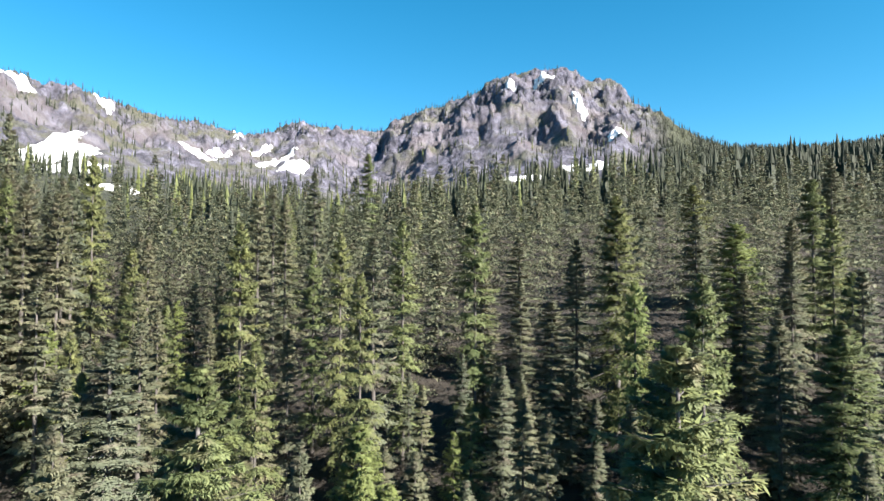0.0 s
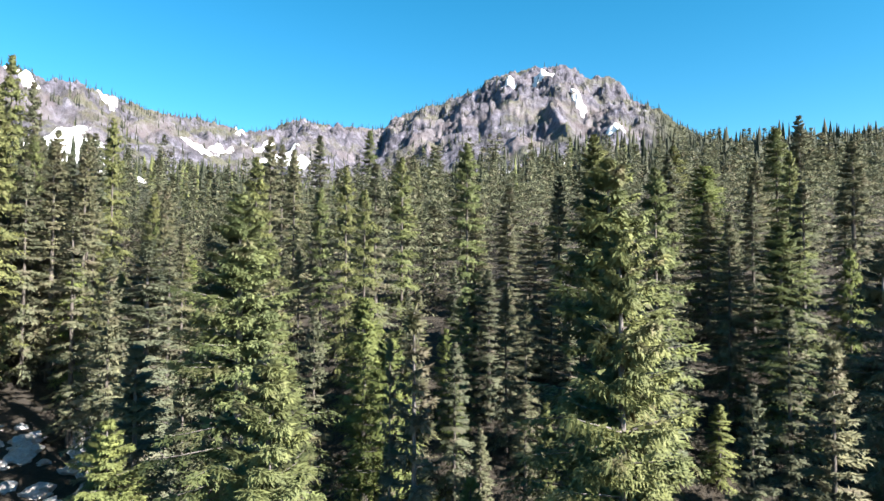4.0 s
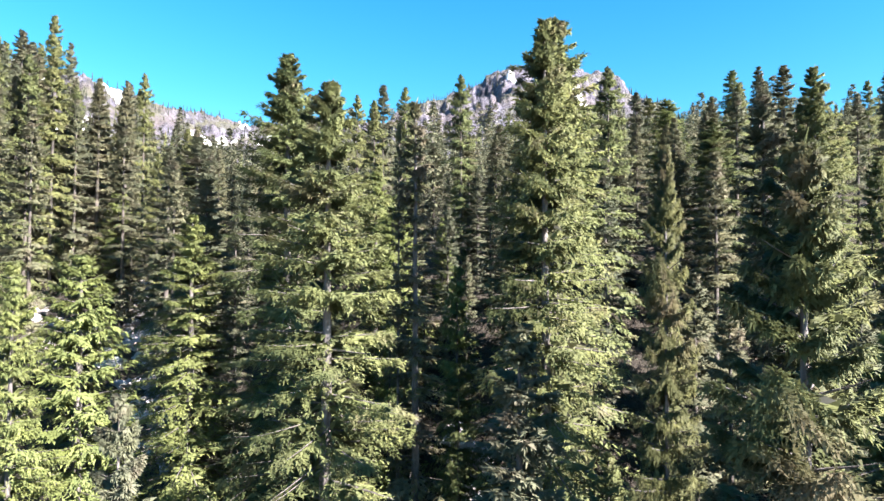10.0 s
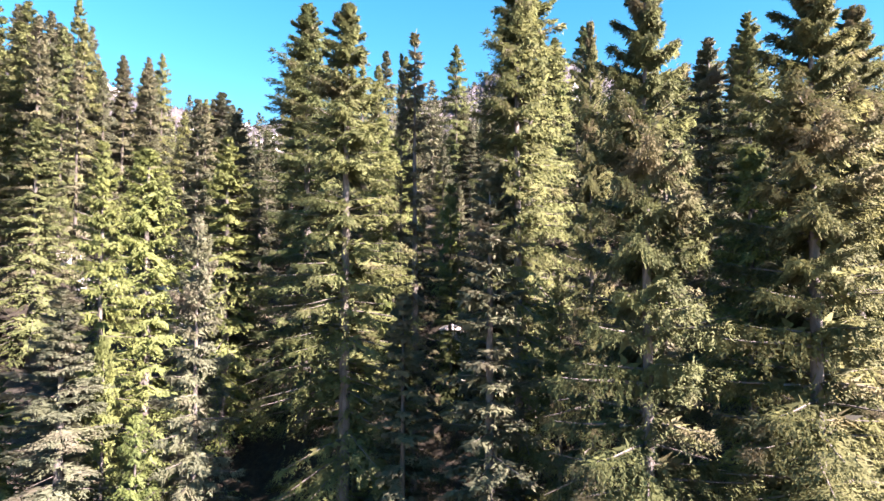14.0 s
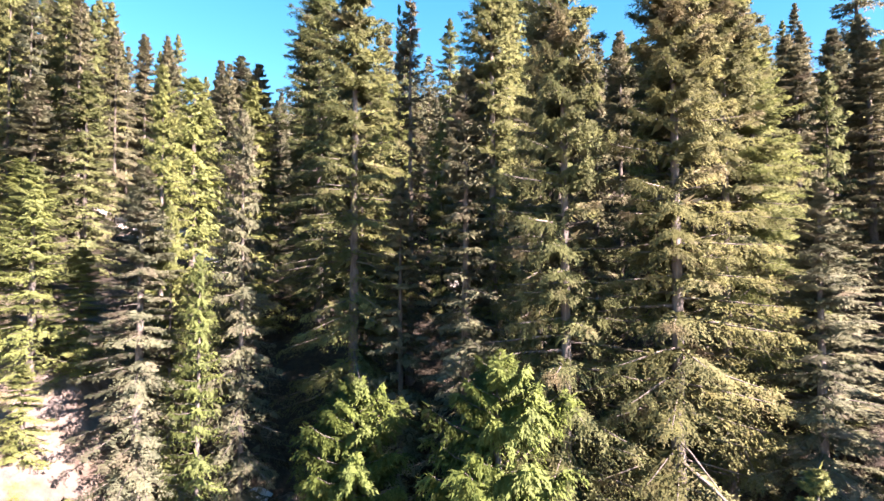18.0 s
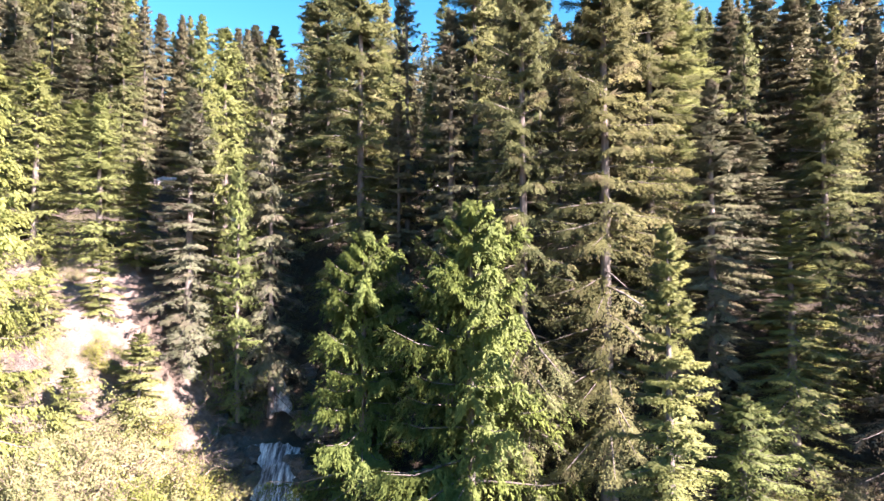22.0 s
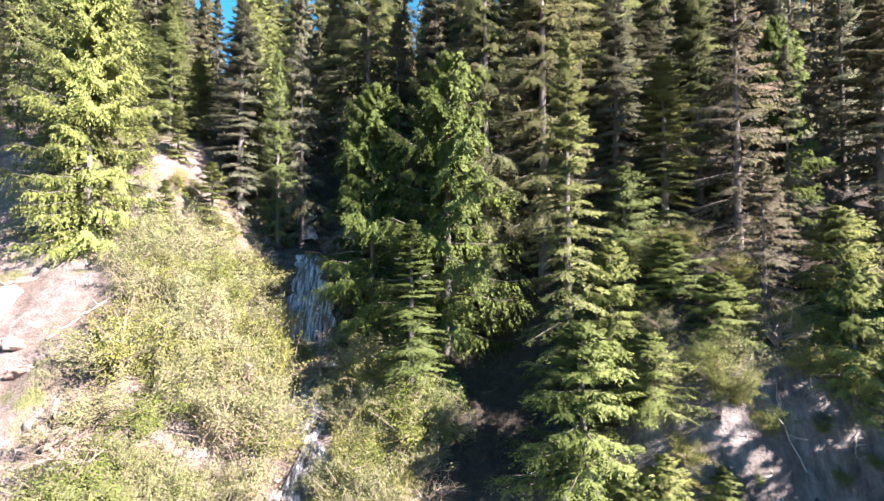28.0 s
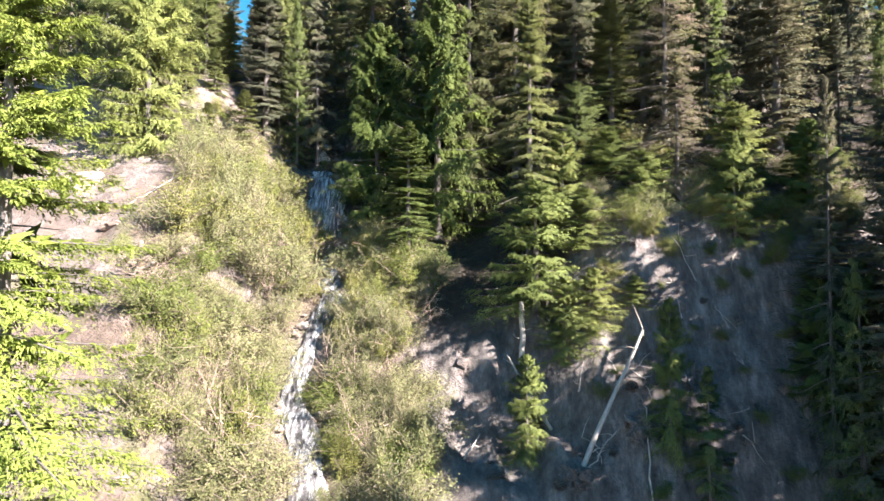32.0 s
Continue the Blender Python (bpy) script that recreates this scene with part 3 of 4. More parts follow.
kind("fir_a", "fir", 1, 22, 2.0, 170, 11, 15, FIR, core=8, needle=0.23)
kind("fir_b", "fir", 2, 22, 2.0, 160, 11, 15, FIR, core=8, dead=0.06, needle=0.23)
kind("hem_a", "hemlock", 3, 23, 2.9, 190, 16, 36, HEMLOCK, core=20, trunk_r=0.22, needle=0.155, wide=0.30)
kind("hem_b", "hemlock", 4, 23, 2.9, 180, 14, 20, HEMLOCK, core=16, trunk_r=0.22, dead=0.05, needle=0.21)
kind("hem_c", "hemlock", 5, 23, 2.9, 175, 14, 20, FIR, core=16, trunk_r=0.22, dead=0.06, needle=0.21)
kind("fir_n", "fir", 18, 20, 2.2, 180, 15, 34, FIR, core=18, trunk_r=0.2, dead=0.04, needle=0.125)
kind("hem_n", "hemlock", 19, 23, 2.9, 215, 20, 58, SHADEHEM, core=26, trunk_r=0.22, dead=0.03, needle=0.11, wide=0.28, open_side=0.05)
kind("hem_m", "hemlock", 20, 23, 2.9, 195, 18, 42, HEMLOCK, core=24, trunk_r=0.22, dead=0.04, needle=0.14, wide=0.28, open_side=0.08)
kind("ced_a", "cedar", 6, 14, 3.0, 110, 18, 18, CEDAR, core=10, trunk_r=0.22, needle=0.20, wide=0.30)
kind("ced_b", "cedar", 7, 14, 3.0, 105, 22, 26, SUNCEDAR, core=12, trunk_r=0.2, bare=0.0, needle=0.20, wide=0.33)
kind("ced_d", "cedar", 17, 15, 3.6, 105, 28, 40, SHADECEDAR, core=14, trunk_r=0.25, bare=0.0, needle=0.20, wide=0.33)
kind("near_hem", "hemlock", 15, 22, 3.4, 200, 20, 34, NEARHEM, core=12, trunk_r=0.24, dead=0.02, needle=0.15, wide=0.28)
kind("ced_t", "cedar", 24, 23, 2.2, 150, 16, 18, CEDAR, core=10, trunk_r=0.22, needle=0.20, wide=0.32)
kind("ced_w", "cedar", 26, 18, 3.4, 150, 24, 34, SUNCEDAR, core=18, trunk_r=0.22, bare=0.0, needle=0.21, wide=0.34)
kind("thin", "fir", 8, 20, 1.2, 150, 8, 10, DRYNEEDLE, core=4, trunk_r=0.16, dead=0.12, needle=0.20)
kind("young", "fir", 9, 7, 1.1, 90, 10, 18, OLIVE, core=6, trunk_r=0.08, bare=0.03, needle=0.14)
kind("fir_g", "fir", 28, 20, 2.2, 170, 14, 26, SHADECEDAR, core=16, trunk_r=0.18, dead=0.03, needle=0.14)
kind("sparse", "hemlock", 10, 18, 2.6, 120, 15, 26, DRYNEEDLE, core=9, trunk_r=0.18, dead=0.04, split_limbs=True, needle=0.14)
kind("fir_y", "fir", 25, 20, 2.2, 180, 15, 34, OLIVE, core=18, trunk_r=0.2, dead=0.04, needle=0.125)
kind("hem_y", "hemlock", 21, 23, 2.9, 180, 14, 22, OLIVE, core=14, trunk_r=0.24, dead=0.04, needle=0.20)
kind("hem_z", "hemlock", 27, 23, 2.9, 200, 18, 44, OLIVE, core=24, trunk_r=0.22, dead=0.03, needle=0.13, wide=0.28, open_side=0.04)
kind("mid_a", "fir", 11, 21, 2.1, 125, 9, 18, FIR, core=4, limbs=False, trunk_r=0.17, wood=DARKBARK, needle=0.25)
kind("mid_b", "hemlock", 12, 21, 2.6, 120, 10, 18, HEMLOCK, core=4, limbs=False, trunk_r=0.17, wood=DARKBARK, needle=0.26)
kind("mid_c", "fir", 13, 21, 1.8, 120, 9, 16, FIR, core=4, limbs=False, trunk_r=0.17, wood=DARKBARK, needle=0.24)
kind("mid_d", "cedar", 14, 18, 2.4, 95, 11, 16, CEDAR, core=4, limbs=False, trunk_r=0.17, wood=DARKBARK, needle=0.26)
kind("shade_fir", "fir", 22, 19, 2.4, 110, 9, 14, FIR, core=4, limbs=False, trunk_r=0.2, wood=DARKBARK, needle=0.28)
kind("shade_hem", "hemlock", 23, 19, 2.6, 110, 9, 14, CEDAR, core=4, limbs=False, trunk_r=0.2, wood=DARKBARK, needle=0.28)

L_FIR = "tall narrow grey-green subalpine fir on the slope"
L_HEM = "tall broad mountain hemlock with layered drooping boughs"
L_CED = "yellow-green Alaska cedar with hanging sprays"
L_DRY = "thin browned conifer with half-bare branches"
L_NEAR = "bright yellow-green hemlock with long drooping boughs"
L_YNG = "young green fir sapling"


ROW0 = [  # trees near the creek and on the banks: kind, x, y, height of the tip, crown radius
    ("hem_n", 5.5, -3.9, 48.9, 2.8),
    ("hem_n", 8.8, -4.4, 48.8, 3.1),
    ("ced_w", -16.9, -5.6, 41.5, 3.6),
    ("ced_t", -8.3, 1.9, 38.0, 1.35),
    ("ced_d", 3.2, -5.6, 34.8, 4.2),
    ("ced_d", -1.2, -3.4, 33.8, 3.5),
    ("fir_g", 1.4, -10.0, 25.2, 2.0),
    ("fir_y", 8.7, -11.4, 33.6, 1.9),
    ("fir_y", 14.9, -6.8, 34.4, 2.1),
    ("sparse", 17.6, -9.4, 37.5, 2.9),
    ("sparse", 16.8, -13.2, 27.4, 1.8),
    ("ced_b", 8.4, -15.4, 20.6, 3.0),
    ("ced_b", 11.1, -15.2, 20.2, 1.9),
    ("ced_b", 13.4, -20.8, 14.6, 1.1),
    ("ced_a", 20.6, -22.4, 16.2, 1.8),
    ("sparse", 20.2, -21.2, 24.2, 1.3),
    ("young", -11.3, -2.0, 29.5, 1.5),
    ("young", -13.6, -3.4, 26.8, 1.0),
    ("near_hem", -9.3, -29.8, 27.0, 5.0),
    ("ced_b", 7.4, -18.8, 11.9, 1.3),
    ("ced_b", 9.6, -17.0, 15.6, 1.6),
    ("ced_b", 10.9, -17.2, 16.0, 1.5),
    ("ced_b", 13.0, -17.4, 15.6, 0.9),
]
ROW1 = [  # trees on the slope above the falls: kind, x, y, height of the tip, crown radius
    ("hem_a", -6.4, 16.4, 57.3, 3.5),
    ("hem_m", -2.7, 6.8, 53.0, 3.4),
    ("hem_b", 5.6, 14.4, 58.1, 3.5),
    ("hem_a", 4.2, 8.1, 55.5, 2.8),
    ("thin", -0.2, 11.4, 53.7, 1.5),
    ("thin", -0.9, 11.9, 52.9, 0.6),
    ("hem_y", -10.7, 16.0, 49.7, 2.7),
    ("ced_t", -11.7, 9.2, 47.7, 2.9),
    ("hem_y", -12.0, 6.4, 47.4, 1.7),
    ("ced_t", 10.0, 0.6, 46.0, 2.2),
    ("hem_n", 13.4, 1.3, 49.8, 2.8),
    ("hem_n", 5.5, 1.0, 49.9, 1.3),
    ("hem_z", 13.0, -0.8, 45.6, 2.8),
    ("fir_a", 19.8, 8.0, 48.9, 2.3),
    ("fir_b", 24.3, 12.0, 51.4, 2.3),
    ("fir_a", 24.2, 9.0, 49.5, 2.4),
    ("fir_a", -11.2, 18.9, 51.8, 2.0),
    ("hem_c", -6.9, 2.9, 44.2, 1.8),
    ("fir_n", -11.0, 2.4, 41.8, 2.4),
    ("young", -10.2, 3.4, 40.2, 1.1),
    ("ced_t", -22.3, 11.4, 43.8, 2.4),
    ("ced_t", -16.7, 4.1, 42.1, 2.1),
    ("hem_b", -24.0, 20.2, 51.8, 2.5),
    ("fir_b", -28.3, 21.0, 51.6, 2.4),
]
ROW2 = [  # trees on the slope above the falls: kind, x, y, height of the tip, crown radius
    ("fir_a", -27.4, 13.0, 48.4, 2.4),
    ("fir_a", 16.7, 0.8, 39.4, 2.4),
    ("hem_c", 16.2, 17.4, 55.8, 2.4),
    ("hem_a", 17.6, 15.6, 56.5, 2.3),
    ("ced_t", -2.0, 23.7, 51.6, 2.2),
]
ROW3 = [  # trees up the valley: kind, x, y, height of the tip, crown radius
    ("fir_b", -16.3, 30.2, 56.4, 2.6),
    ("fir_a", 3.1, 44.0, 59.6, 1.5),
    ("fir_b", 5.4, 41.5, 59.2, 1.4),
    ("fir_a", 3.3, 33.0, 54.8, 1.3),
    ("fir_a", 19.9, 40.0, 59.8, 1.6),
    ("fir_b", 18.6, 34.0, 56.8, 1.5),
    ("fir_b", 10.4, 48.0, 61.2, 1.6),
    ("ced_t", 22.0, 45.6, 63.5, 3.0),
    ("hem_b", 11.7, 40.5, 64.9, 2.4),
    ("mid_b", 26.6, 64.0, 69.0, 2.8),
    ("mid_a", 38.4, 59.0, 69.6, 2.8),
    ("mid_b", 29.4, 48.0, 67.2, 2.6),
    ("mid_a", 36.6, 56.8, 70.6, 2.2),
    ("mid_c", 27.2, 35.0, 63.2, 2.2),
    ("hem_b", 18.7, 28.4, 57.4, 2.5),
    ("young", 14.7, 27.2, 47.9, 1.1),
    ("fir_a", 13.0, 30.4, 54.8, 2.0),
    ("fir_b", 4.6, 34.4, 53.6, 1.3),
    ("fir_a", 7.0, 38.4, 58.0, 2.0),
    ("ced_t", -3.4, 26.1, 53.4, 2.2),
    ("mid_a", -0.4, 59.0, 62.2, 2.2),
    ("mid_c", 6.7, 52.8, 62.9, 2.2),
    ("mid_b", -13.2, 40.0, 63.0, 2.5),
    ("mid_a", -3.9, 88.0, 72.4, 2.5),
    ("mid_c", 3.3, 87.0, 68.6, 2.3),
    ("mid_b", -12.7, 105.0, 80.2, 3.0),
    ("mid_a", -54.0, 112.0, 77.0, 2.6),
    ("mid_b", -43.6, 76.2, 73.6, 2.6),
    ("mid_b", -47.5, 62.6, 78.6, 3.0),
]
ROW4 = [  # trees up the valley: kind, x, y, height of the tip, crown radius
    ("mid_a", -49.7, 69.5, 77.8, 2.6),
    ("mid_b", -33.7, 33.0, 64.9, 3.2),
    ("mid_a", -37.9, 56.0, 68.7, 2.5),
    ("mid_c", -34.4, 55.2, 68.2, 2.2),
    ("mid_a", -41.0, 55.0, 63.4, 2.4),
    ("mid_b", -37.5, 65.2, 72.2, 2.6),
    ("mid_d", -32.0, 49.4, 55.6, 2.2),
    ("mid_c", -29.4, 47.0, 52.2, 2.0),
    ("mid_d", -28.8, 66.7, 56.6, 1.6),
    ("mid_b", -37.0, 30.0, 64.5, 3.3),
    ("mid_a", -30.5, 30.0, 61.0, 2.4),
    ("mid_b", -39.5, 37.0, 67.5, 3.3),
    ("mid_a", -44.0, 42.0, 70.0, 3.2),
]
ROW9 = [  # trees crowding the rim of the left bank and the right bank: kind, x, y, height of the tip, crown radius
    ("ced_t", -20.6, 4.6, 44.0, 2.3),
    ("hem_y", -24.0, 6.0, 45.0, 2.4),
    ("ced_a", -23.6, 1.2, 41.5, 2.6),
    ("hem_y", -15.0, 4.9, 38.5, 1.6),
    ("ced_a", -20.8, 0.2, 36.5, 2.2),
    ("young", -14.6, 0.6, 31.6, 1.1),
    ("young", -16.3, -0.8, 31.2, 1.0),
    ("fir_n", 22.0, -18.6, 19.0, 2.2),
    ("ced_d", 20.6, -19.8, 15.4, 1.8),
    ("ced_b", 13.6, -11.4, 24.4, 2.1),
    ("ced_a", 12.2, -8.6, 28.0, 2.2),
    ("fir_n", 21.6, -23.2, 20.5, 2.4),
    # a fir added outside the view, for shade on the bank
    ("fir_b", 22.8, -27.2, 18.4, 2.3),
    ("ced_b", 20.4, -12.6, 25.5, 2.2),
    ("ced_d", 23.4, -14.6, 24.0, 2.2),
    ("fir_b", 24.2, -10.2, 36.0, 2.4),
    ("ced_d", 21.2, -6.4, 36.5, 2.4),
    ("hem_n", 11.6, -1.6, 49.2, 2.6),
    ("ced_b", 14.6, -13.6, 22.6, 1.9),
    ("ced_b", 10.6, -11.6, 24.0, 1.9),
    ("ced_b", 18.6, -16.2, 23.0, 1.7),
    ("young", 14.6, -21.8, 11.8, 1.0),
    ("fir_n", 13.0, -4.6, 40.0, 2.1),
    ("hem_m", 18.0, -4.0, 41.0, 2.6),
    # four hemlocks added mostly out of view to shade the right bank
    ("hem_b", 20.6, -27.6, 17.2, 2.5),
    ("hem_c", 23.6, -21.2, 25.0, 2.8),
    ("hem_b", 25.8, -24.6, 21.0, 2.8),
    ("hem_c", 26.6, -18.4, 27.0, 2.8),
    ("fir_a", 2.6, 2.6, 46.0, 2.0),
]

NAMES = {"fir": ("fir_tree", L_FIR), "hem": ("hemlock_tree", L_HEM), "ced": ("cedar_tree", L_CED), "thi": ("dying_fir", L_DRY), "spa": ("sparse_conifer", L_DRY), "you": ("fir_sapling", L_YNG), "nea": ("hemlock_tree", L_NEAR)}
MID = {"mid_a": "fir", "mid_b": "hem", "mid_c": "fir", "mid_d": "ced", "shade_fir": "fir", "shade_hem": "hem"}
LABELS = {"hem_n": "tall olive mountain hemlock, darkened for shade, with browned drooping boughs", "hem_z": "tall yellow-olive hemlock with a thick layered crown", "hem_y": "yellow-olive hemlock on the slope",
          "ced_d": "deep green cedar, darkened for shade, with lit hanging spray tips by the falls", "ced_w": "lush bright yellow-green cedar at the rim of the bare bank", "ced_t": "slender yellow-green cedar between darker firs",
          "fir_y": "slender olive-green fir with short dense boughs", "fir_g": "small dark green fir beside the creek gully", "young": "young olive-green fir sapling on the bare bank"}
TAKEN = []

for which, x, y, top, radius in ROW9 + ROW0 + ROW1 + ROW2 + ROW3 + ROW4:
    name, label = NAMES[MID.get(which, which[:3])]
    tree(name, which, x, y, top, radius, LABELS.get(which, label), "trees of the slope forest")
    TAKEN.append((x, y))

# ---- the forest between and behind them ----
rng = random.Random(7)


def free(x, y, gap):
    return all((x - a) ** 2 + (y - b) ** 2 > gap * gap for a, b in TAKEN)


def scatter(x0, x1, y0, y1, step_, gap, keep=lambda x, y: True):
    spots = []
    nx, ny = int((x1 - x0) / step_), int((y1 - y0) / step_)
    for i in range(nx):
        for j in range(ny):
            x, y = x0 + (i + rng.uniform(0.05, 0.95)) * step_, y0 + (j + rng.uniform(0.05, 0.95)) * step_
            if keep(x, y) and free(x, y, gap):
                TAKEN.append((x, y))
                spots.append((x, y))
    return spots


def height_at(x, y):
    return float(near_ground(np.float64(x), np.float64(y)))


def fill(spots, low, high):
    for x, y in spots:
        which = rng.choices(("mid_a", "mid_b", "mid_c", "mid_d"), (36, 24, 30, 10))[0]
        name, label = NAMES[MID[which]]
        h = rng.uniform(low, high) * (0.75 if which == "mid_d" else 1)
        tree(name, which, x, y, height_at(x, y) + h, rng.uniform(0.085, 0.12) * h + 0.35, label, "trees of the slope forest")


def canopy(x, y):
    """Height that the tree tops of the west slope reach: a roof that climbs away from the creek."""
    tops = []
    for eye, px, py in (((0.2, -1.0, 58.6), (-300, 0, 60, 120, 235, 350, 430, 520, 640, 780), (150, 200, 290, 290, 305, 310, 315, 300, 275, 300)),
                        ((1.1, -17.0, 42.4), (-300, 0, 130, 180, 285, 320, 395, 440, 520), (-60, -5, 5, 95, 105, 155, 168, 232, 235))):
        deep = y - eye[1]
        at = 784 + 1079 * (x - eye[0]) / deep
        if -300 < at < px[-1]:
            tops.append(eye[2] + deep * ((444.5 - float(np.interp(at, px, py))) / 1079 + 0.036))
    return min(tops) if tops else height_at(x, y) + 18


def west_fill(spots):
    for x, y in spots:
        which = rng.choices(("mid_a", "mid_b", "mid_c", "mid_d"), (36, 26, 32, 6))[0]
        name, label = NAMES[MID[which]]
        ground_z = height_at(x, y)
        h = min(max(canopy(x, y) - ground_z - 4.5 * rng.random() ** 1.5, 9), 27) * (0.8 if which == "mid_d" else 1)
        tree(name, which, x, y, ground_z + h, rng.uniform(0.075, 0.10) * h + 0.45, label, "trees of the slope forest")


def clearing(x, y):
    """The rocky clearing by the upper creek and the gap in front of it."""
    return 13 < y < 45 and -0.75 < (x - 0.5) / (y + 7) < -0.58


creek_free = lambda gap: lambda x, y: abs(x - float(stream_x(y))) > gap
fill(scatter(-13, 20, 4, 22, 4.0, 2.6, creek_free(2.2)), 11, 16)
fill(scatter(-50, -20, 3, 24, 4.4, 2.8, lambda x, y: not clearing(x, y)), 11, 16)
side = scatter(18, 48, -20, 22, 3.5, 2.2, lambda x, y: (x > 21 or y > -10) and not (y < -11 and x < 26))
fill([p for p in side if p[1] < -6 and p[0] < 33], 8, 10.5)
tall = lambda p: p[0] >= 31 and p[1] > 6
fill([p for p in side if (p[1] >= -6 or p[0] >= 33) and not tall(p)], 12, 16)
# East trees raised, mostly unseen, so that they shade the slope below.
fill([p for p in side if tall(p)], 18, 24)
# Unseen trees added east of the view; their tips are set to shade the bluff.
for x, y in scatter(19.5, 37, -44, -20, 3.0, 2.1, lambda x, y: x > 0.727 * (y + 47.5) + 4.6):
    which = rng.choice(("shade_fir", "shade_hem"))
    name, label = NAMES[MID[which]]
    tree(name, which, x, y, (17.2 if y < -23.5 else 21.5) + 0.62 * max(0.0, x - 20) + (4.5 if x > 0.80 * (y + 47.5) + 4.5 else 0) + rng.uniform(-1.2, 1.2), rng.uniform(2.1, 2.7), label, "trees of the slope forest")
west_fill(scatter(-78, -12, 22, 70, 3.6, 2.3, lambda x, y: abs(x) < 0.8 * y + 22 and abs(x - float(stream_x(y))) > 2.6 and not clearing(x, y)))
fill(scatter(-3, 9, 14, 40, 3.0, 1.7), 6, 10)
near_spots = scatter(-44, 46, 22, 48, 3.9, 2.4, lambda x, y: abs(x) < 0.75 * y + 16 and not clearing(x, y))
fill([p for p in near_spots if p[0] < 12], 12, 17)
fill([p for p in near_spots if p[0] >= 12], 10, 13.5)


def far_kind(seed, style, h, r, branches, twigs):
    trunk, _, crown = conifer(seed, h, r, style, branches, twigs, 3, 2, False, 0.2, needle=0.44, wide=0.46)
    return crown


def forest(name, label, spots, kinds, leaf):
    """Many far trees as one object."""
    vs, fs, n = [], [], 0
    for x, y, z, h, w in spots:
        v, f = kinds[rng.randrange(len(kinds))]
        a = rng.uniform(0, 6.28)
        ca, sa = math.cos(a), math.sin(a)
        k = np.stack([(v[:, 0] * ca - v[:, 1] * sa) * w + x, (v[:, 0] * sa + v[:, 1] * ca) * w + y, v[:, 2] * h + z], 1)
        vs.append(k)
        fs.append(f + n)
        n += len(v)
    return tagged(new(name, mesh_of(name, np.concatenate(vs), tris=np.concatenate(fs), material=leaf)), label, "trees", kind="stuff")


LOD = [far_kind(30 + i, ("fir", "hemlock", "fir")[i % 3], 1.0 * 20, (1.7, 2.3, 2.0)[i % 3], 80, 5) for i in range(6)]
back = scatter(-130, 110, 48, 126, 4.4, 2.4, lambda x, y: abs(x + 5) < 0.82 * y + 22 and (y > 66 or abs(x - float(stream_x(y))) > 2.8))
rows = []
for x, y in back:
    h = rng.uniform(12.5, 19.5) * (0.72 if x > 12 else 0.86 if x > -22 else 0.7 if x < -0.45 * y - 10 and y > 80 else 1)
    rows.append((x, y, height_at(x, y) - 0.3, h / 20, rng.uniform(1.1, 1.5) * h / 20))
forest("conifer_forest", "dense dark green conifer forest climbing the valley", rows, LOD, FOREST)



def spire(seed):
    """A far fir: ragged tiers of boughs on one stem."""
    g, parts = np.random.default_rng(seed), []
    for i in range(5):
        t0 = 0.03 + 0.17 * i
        n_, rad = 7, 2.7 * (1 - 0.80 * (t0 + 0.02)) * g.uniform(0.85, 1.15)
        aa = np.arange(n_) * 2 * math.pi / n_ + g.random() * 6
        rr = rad * g.uniform(0.45, 1.25, n_)
        rim = np.stack([rr * np.cos(aa), rr * np.sin(aa), 20 * t0 - rr * 0.25 + g.normal(0, 0.3, n_)], 1)
        f = np.stack([np.full(n_, n_), np.arange(n_), (np.arange(n_) + 1) % n_], 1)
        parts.append((np.concatenate([rim, [[0, 0, min(20.0, 20 * t0 + 6.2)]]]), f))
    return joined(parts)


SNOW_SPOTS = (
    (104, 0.55, 13, 52, 0.12), (128, 0.46, 12, 40, 0.1), (92, 0.60, 8, 40, 0.15), (207, 0.20, 7, 22, 0.1), (28, 0.944, 24, 7, -0.3), (440, 0.90, 7, 34, -0.2), (462, 0.80, 8, 36, -0.2),
    (490, 0.70, 9, 34, -0.2), (522, 0.63, 13, 24, -0.1), (350, 0.718, 18, 8, 0.2), (385, 0.775, 12, 7, 0.2), (965, 0.927, 13, 9, 0),
    (1030, 0.814, 6, 14, 0.2), (1045, 0.531, 14, 7, 0.1), (1020, 0.537, 10, 5, 0.1), (1075, 0.522, 8, 5, 0.3), (905, 0.906, 9, 7, 0),
    (1095, 0.683, 9, 6, 0.2), (940, 0.477, 20, 5, 0.1), (180, 0.938, 10, 5, -0.2),
)
FARLOD = [spire(50 + i) for i in range(7)]
rows, light_rows, grng = [], [], np.random.default_rng(5)
n = 18000
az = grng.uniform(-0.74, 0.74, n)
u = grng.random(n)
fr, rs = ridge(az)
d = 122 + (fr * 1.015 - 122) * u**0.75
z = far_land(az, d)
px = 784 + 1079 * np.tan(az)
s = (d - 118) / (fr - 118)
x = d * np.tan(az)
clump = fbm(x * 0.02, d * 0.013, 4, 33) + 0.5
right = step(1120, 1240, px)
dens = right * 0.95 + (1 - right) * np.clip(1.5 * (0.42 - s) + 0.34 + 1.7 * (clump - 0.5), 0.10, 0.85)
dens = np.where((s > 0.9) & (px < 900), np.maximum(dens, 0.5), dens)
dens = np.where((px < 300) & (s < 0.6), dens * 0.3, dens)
keep = grng.random(n) < dens
for spx, s0, across, depth, tilt in SNOW_SPOTS:
    d0 = 118 + s0 * (fr - 118)
    keep &= ~((abs(px - spx) * d / 1079 < across * 1.05) & (d < d0 + depth) & (d > d0 - depth - 16))
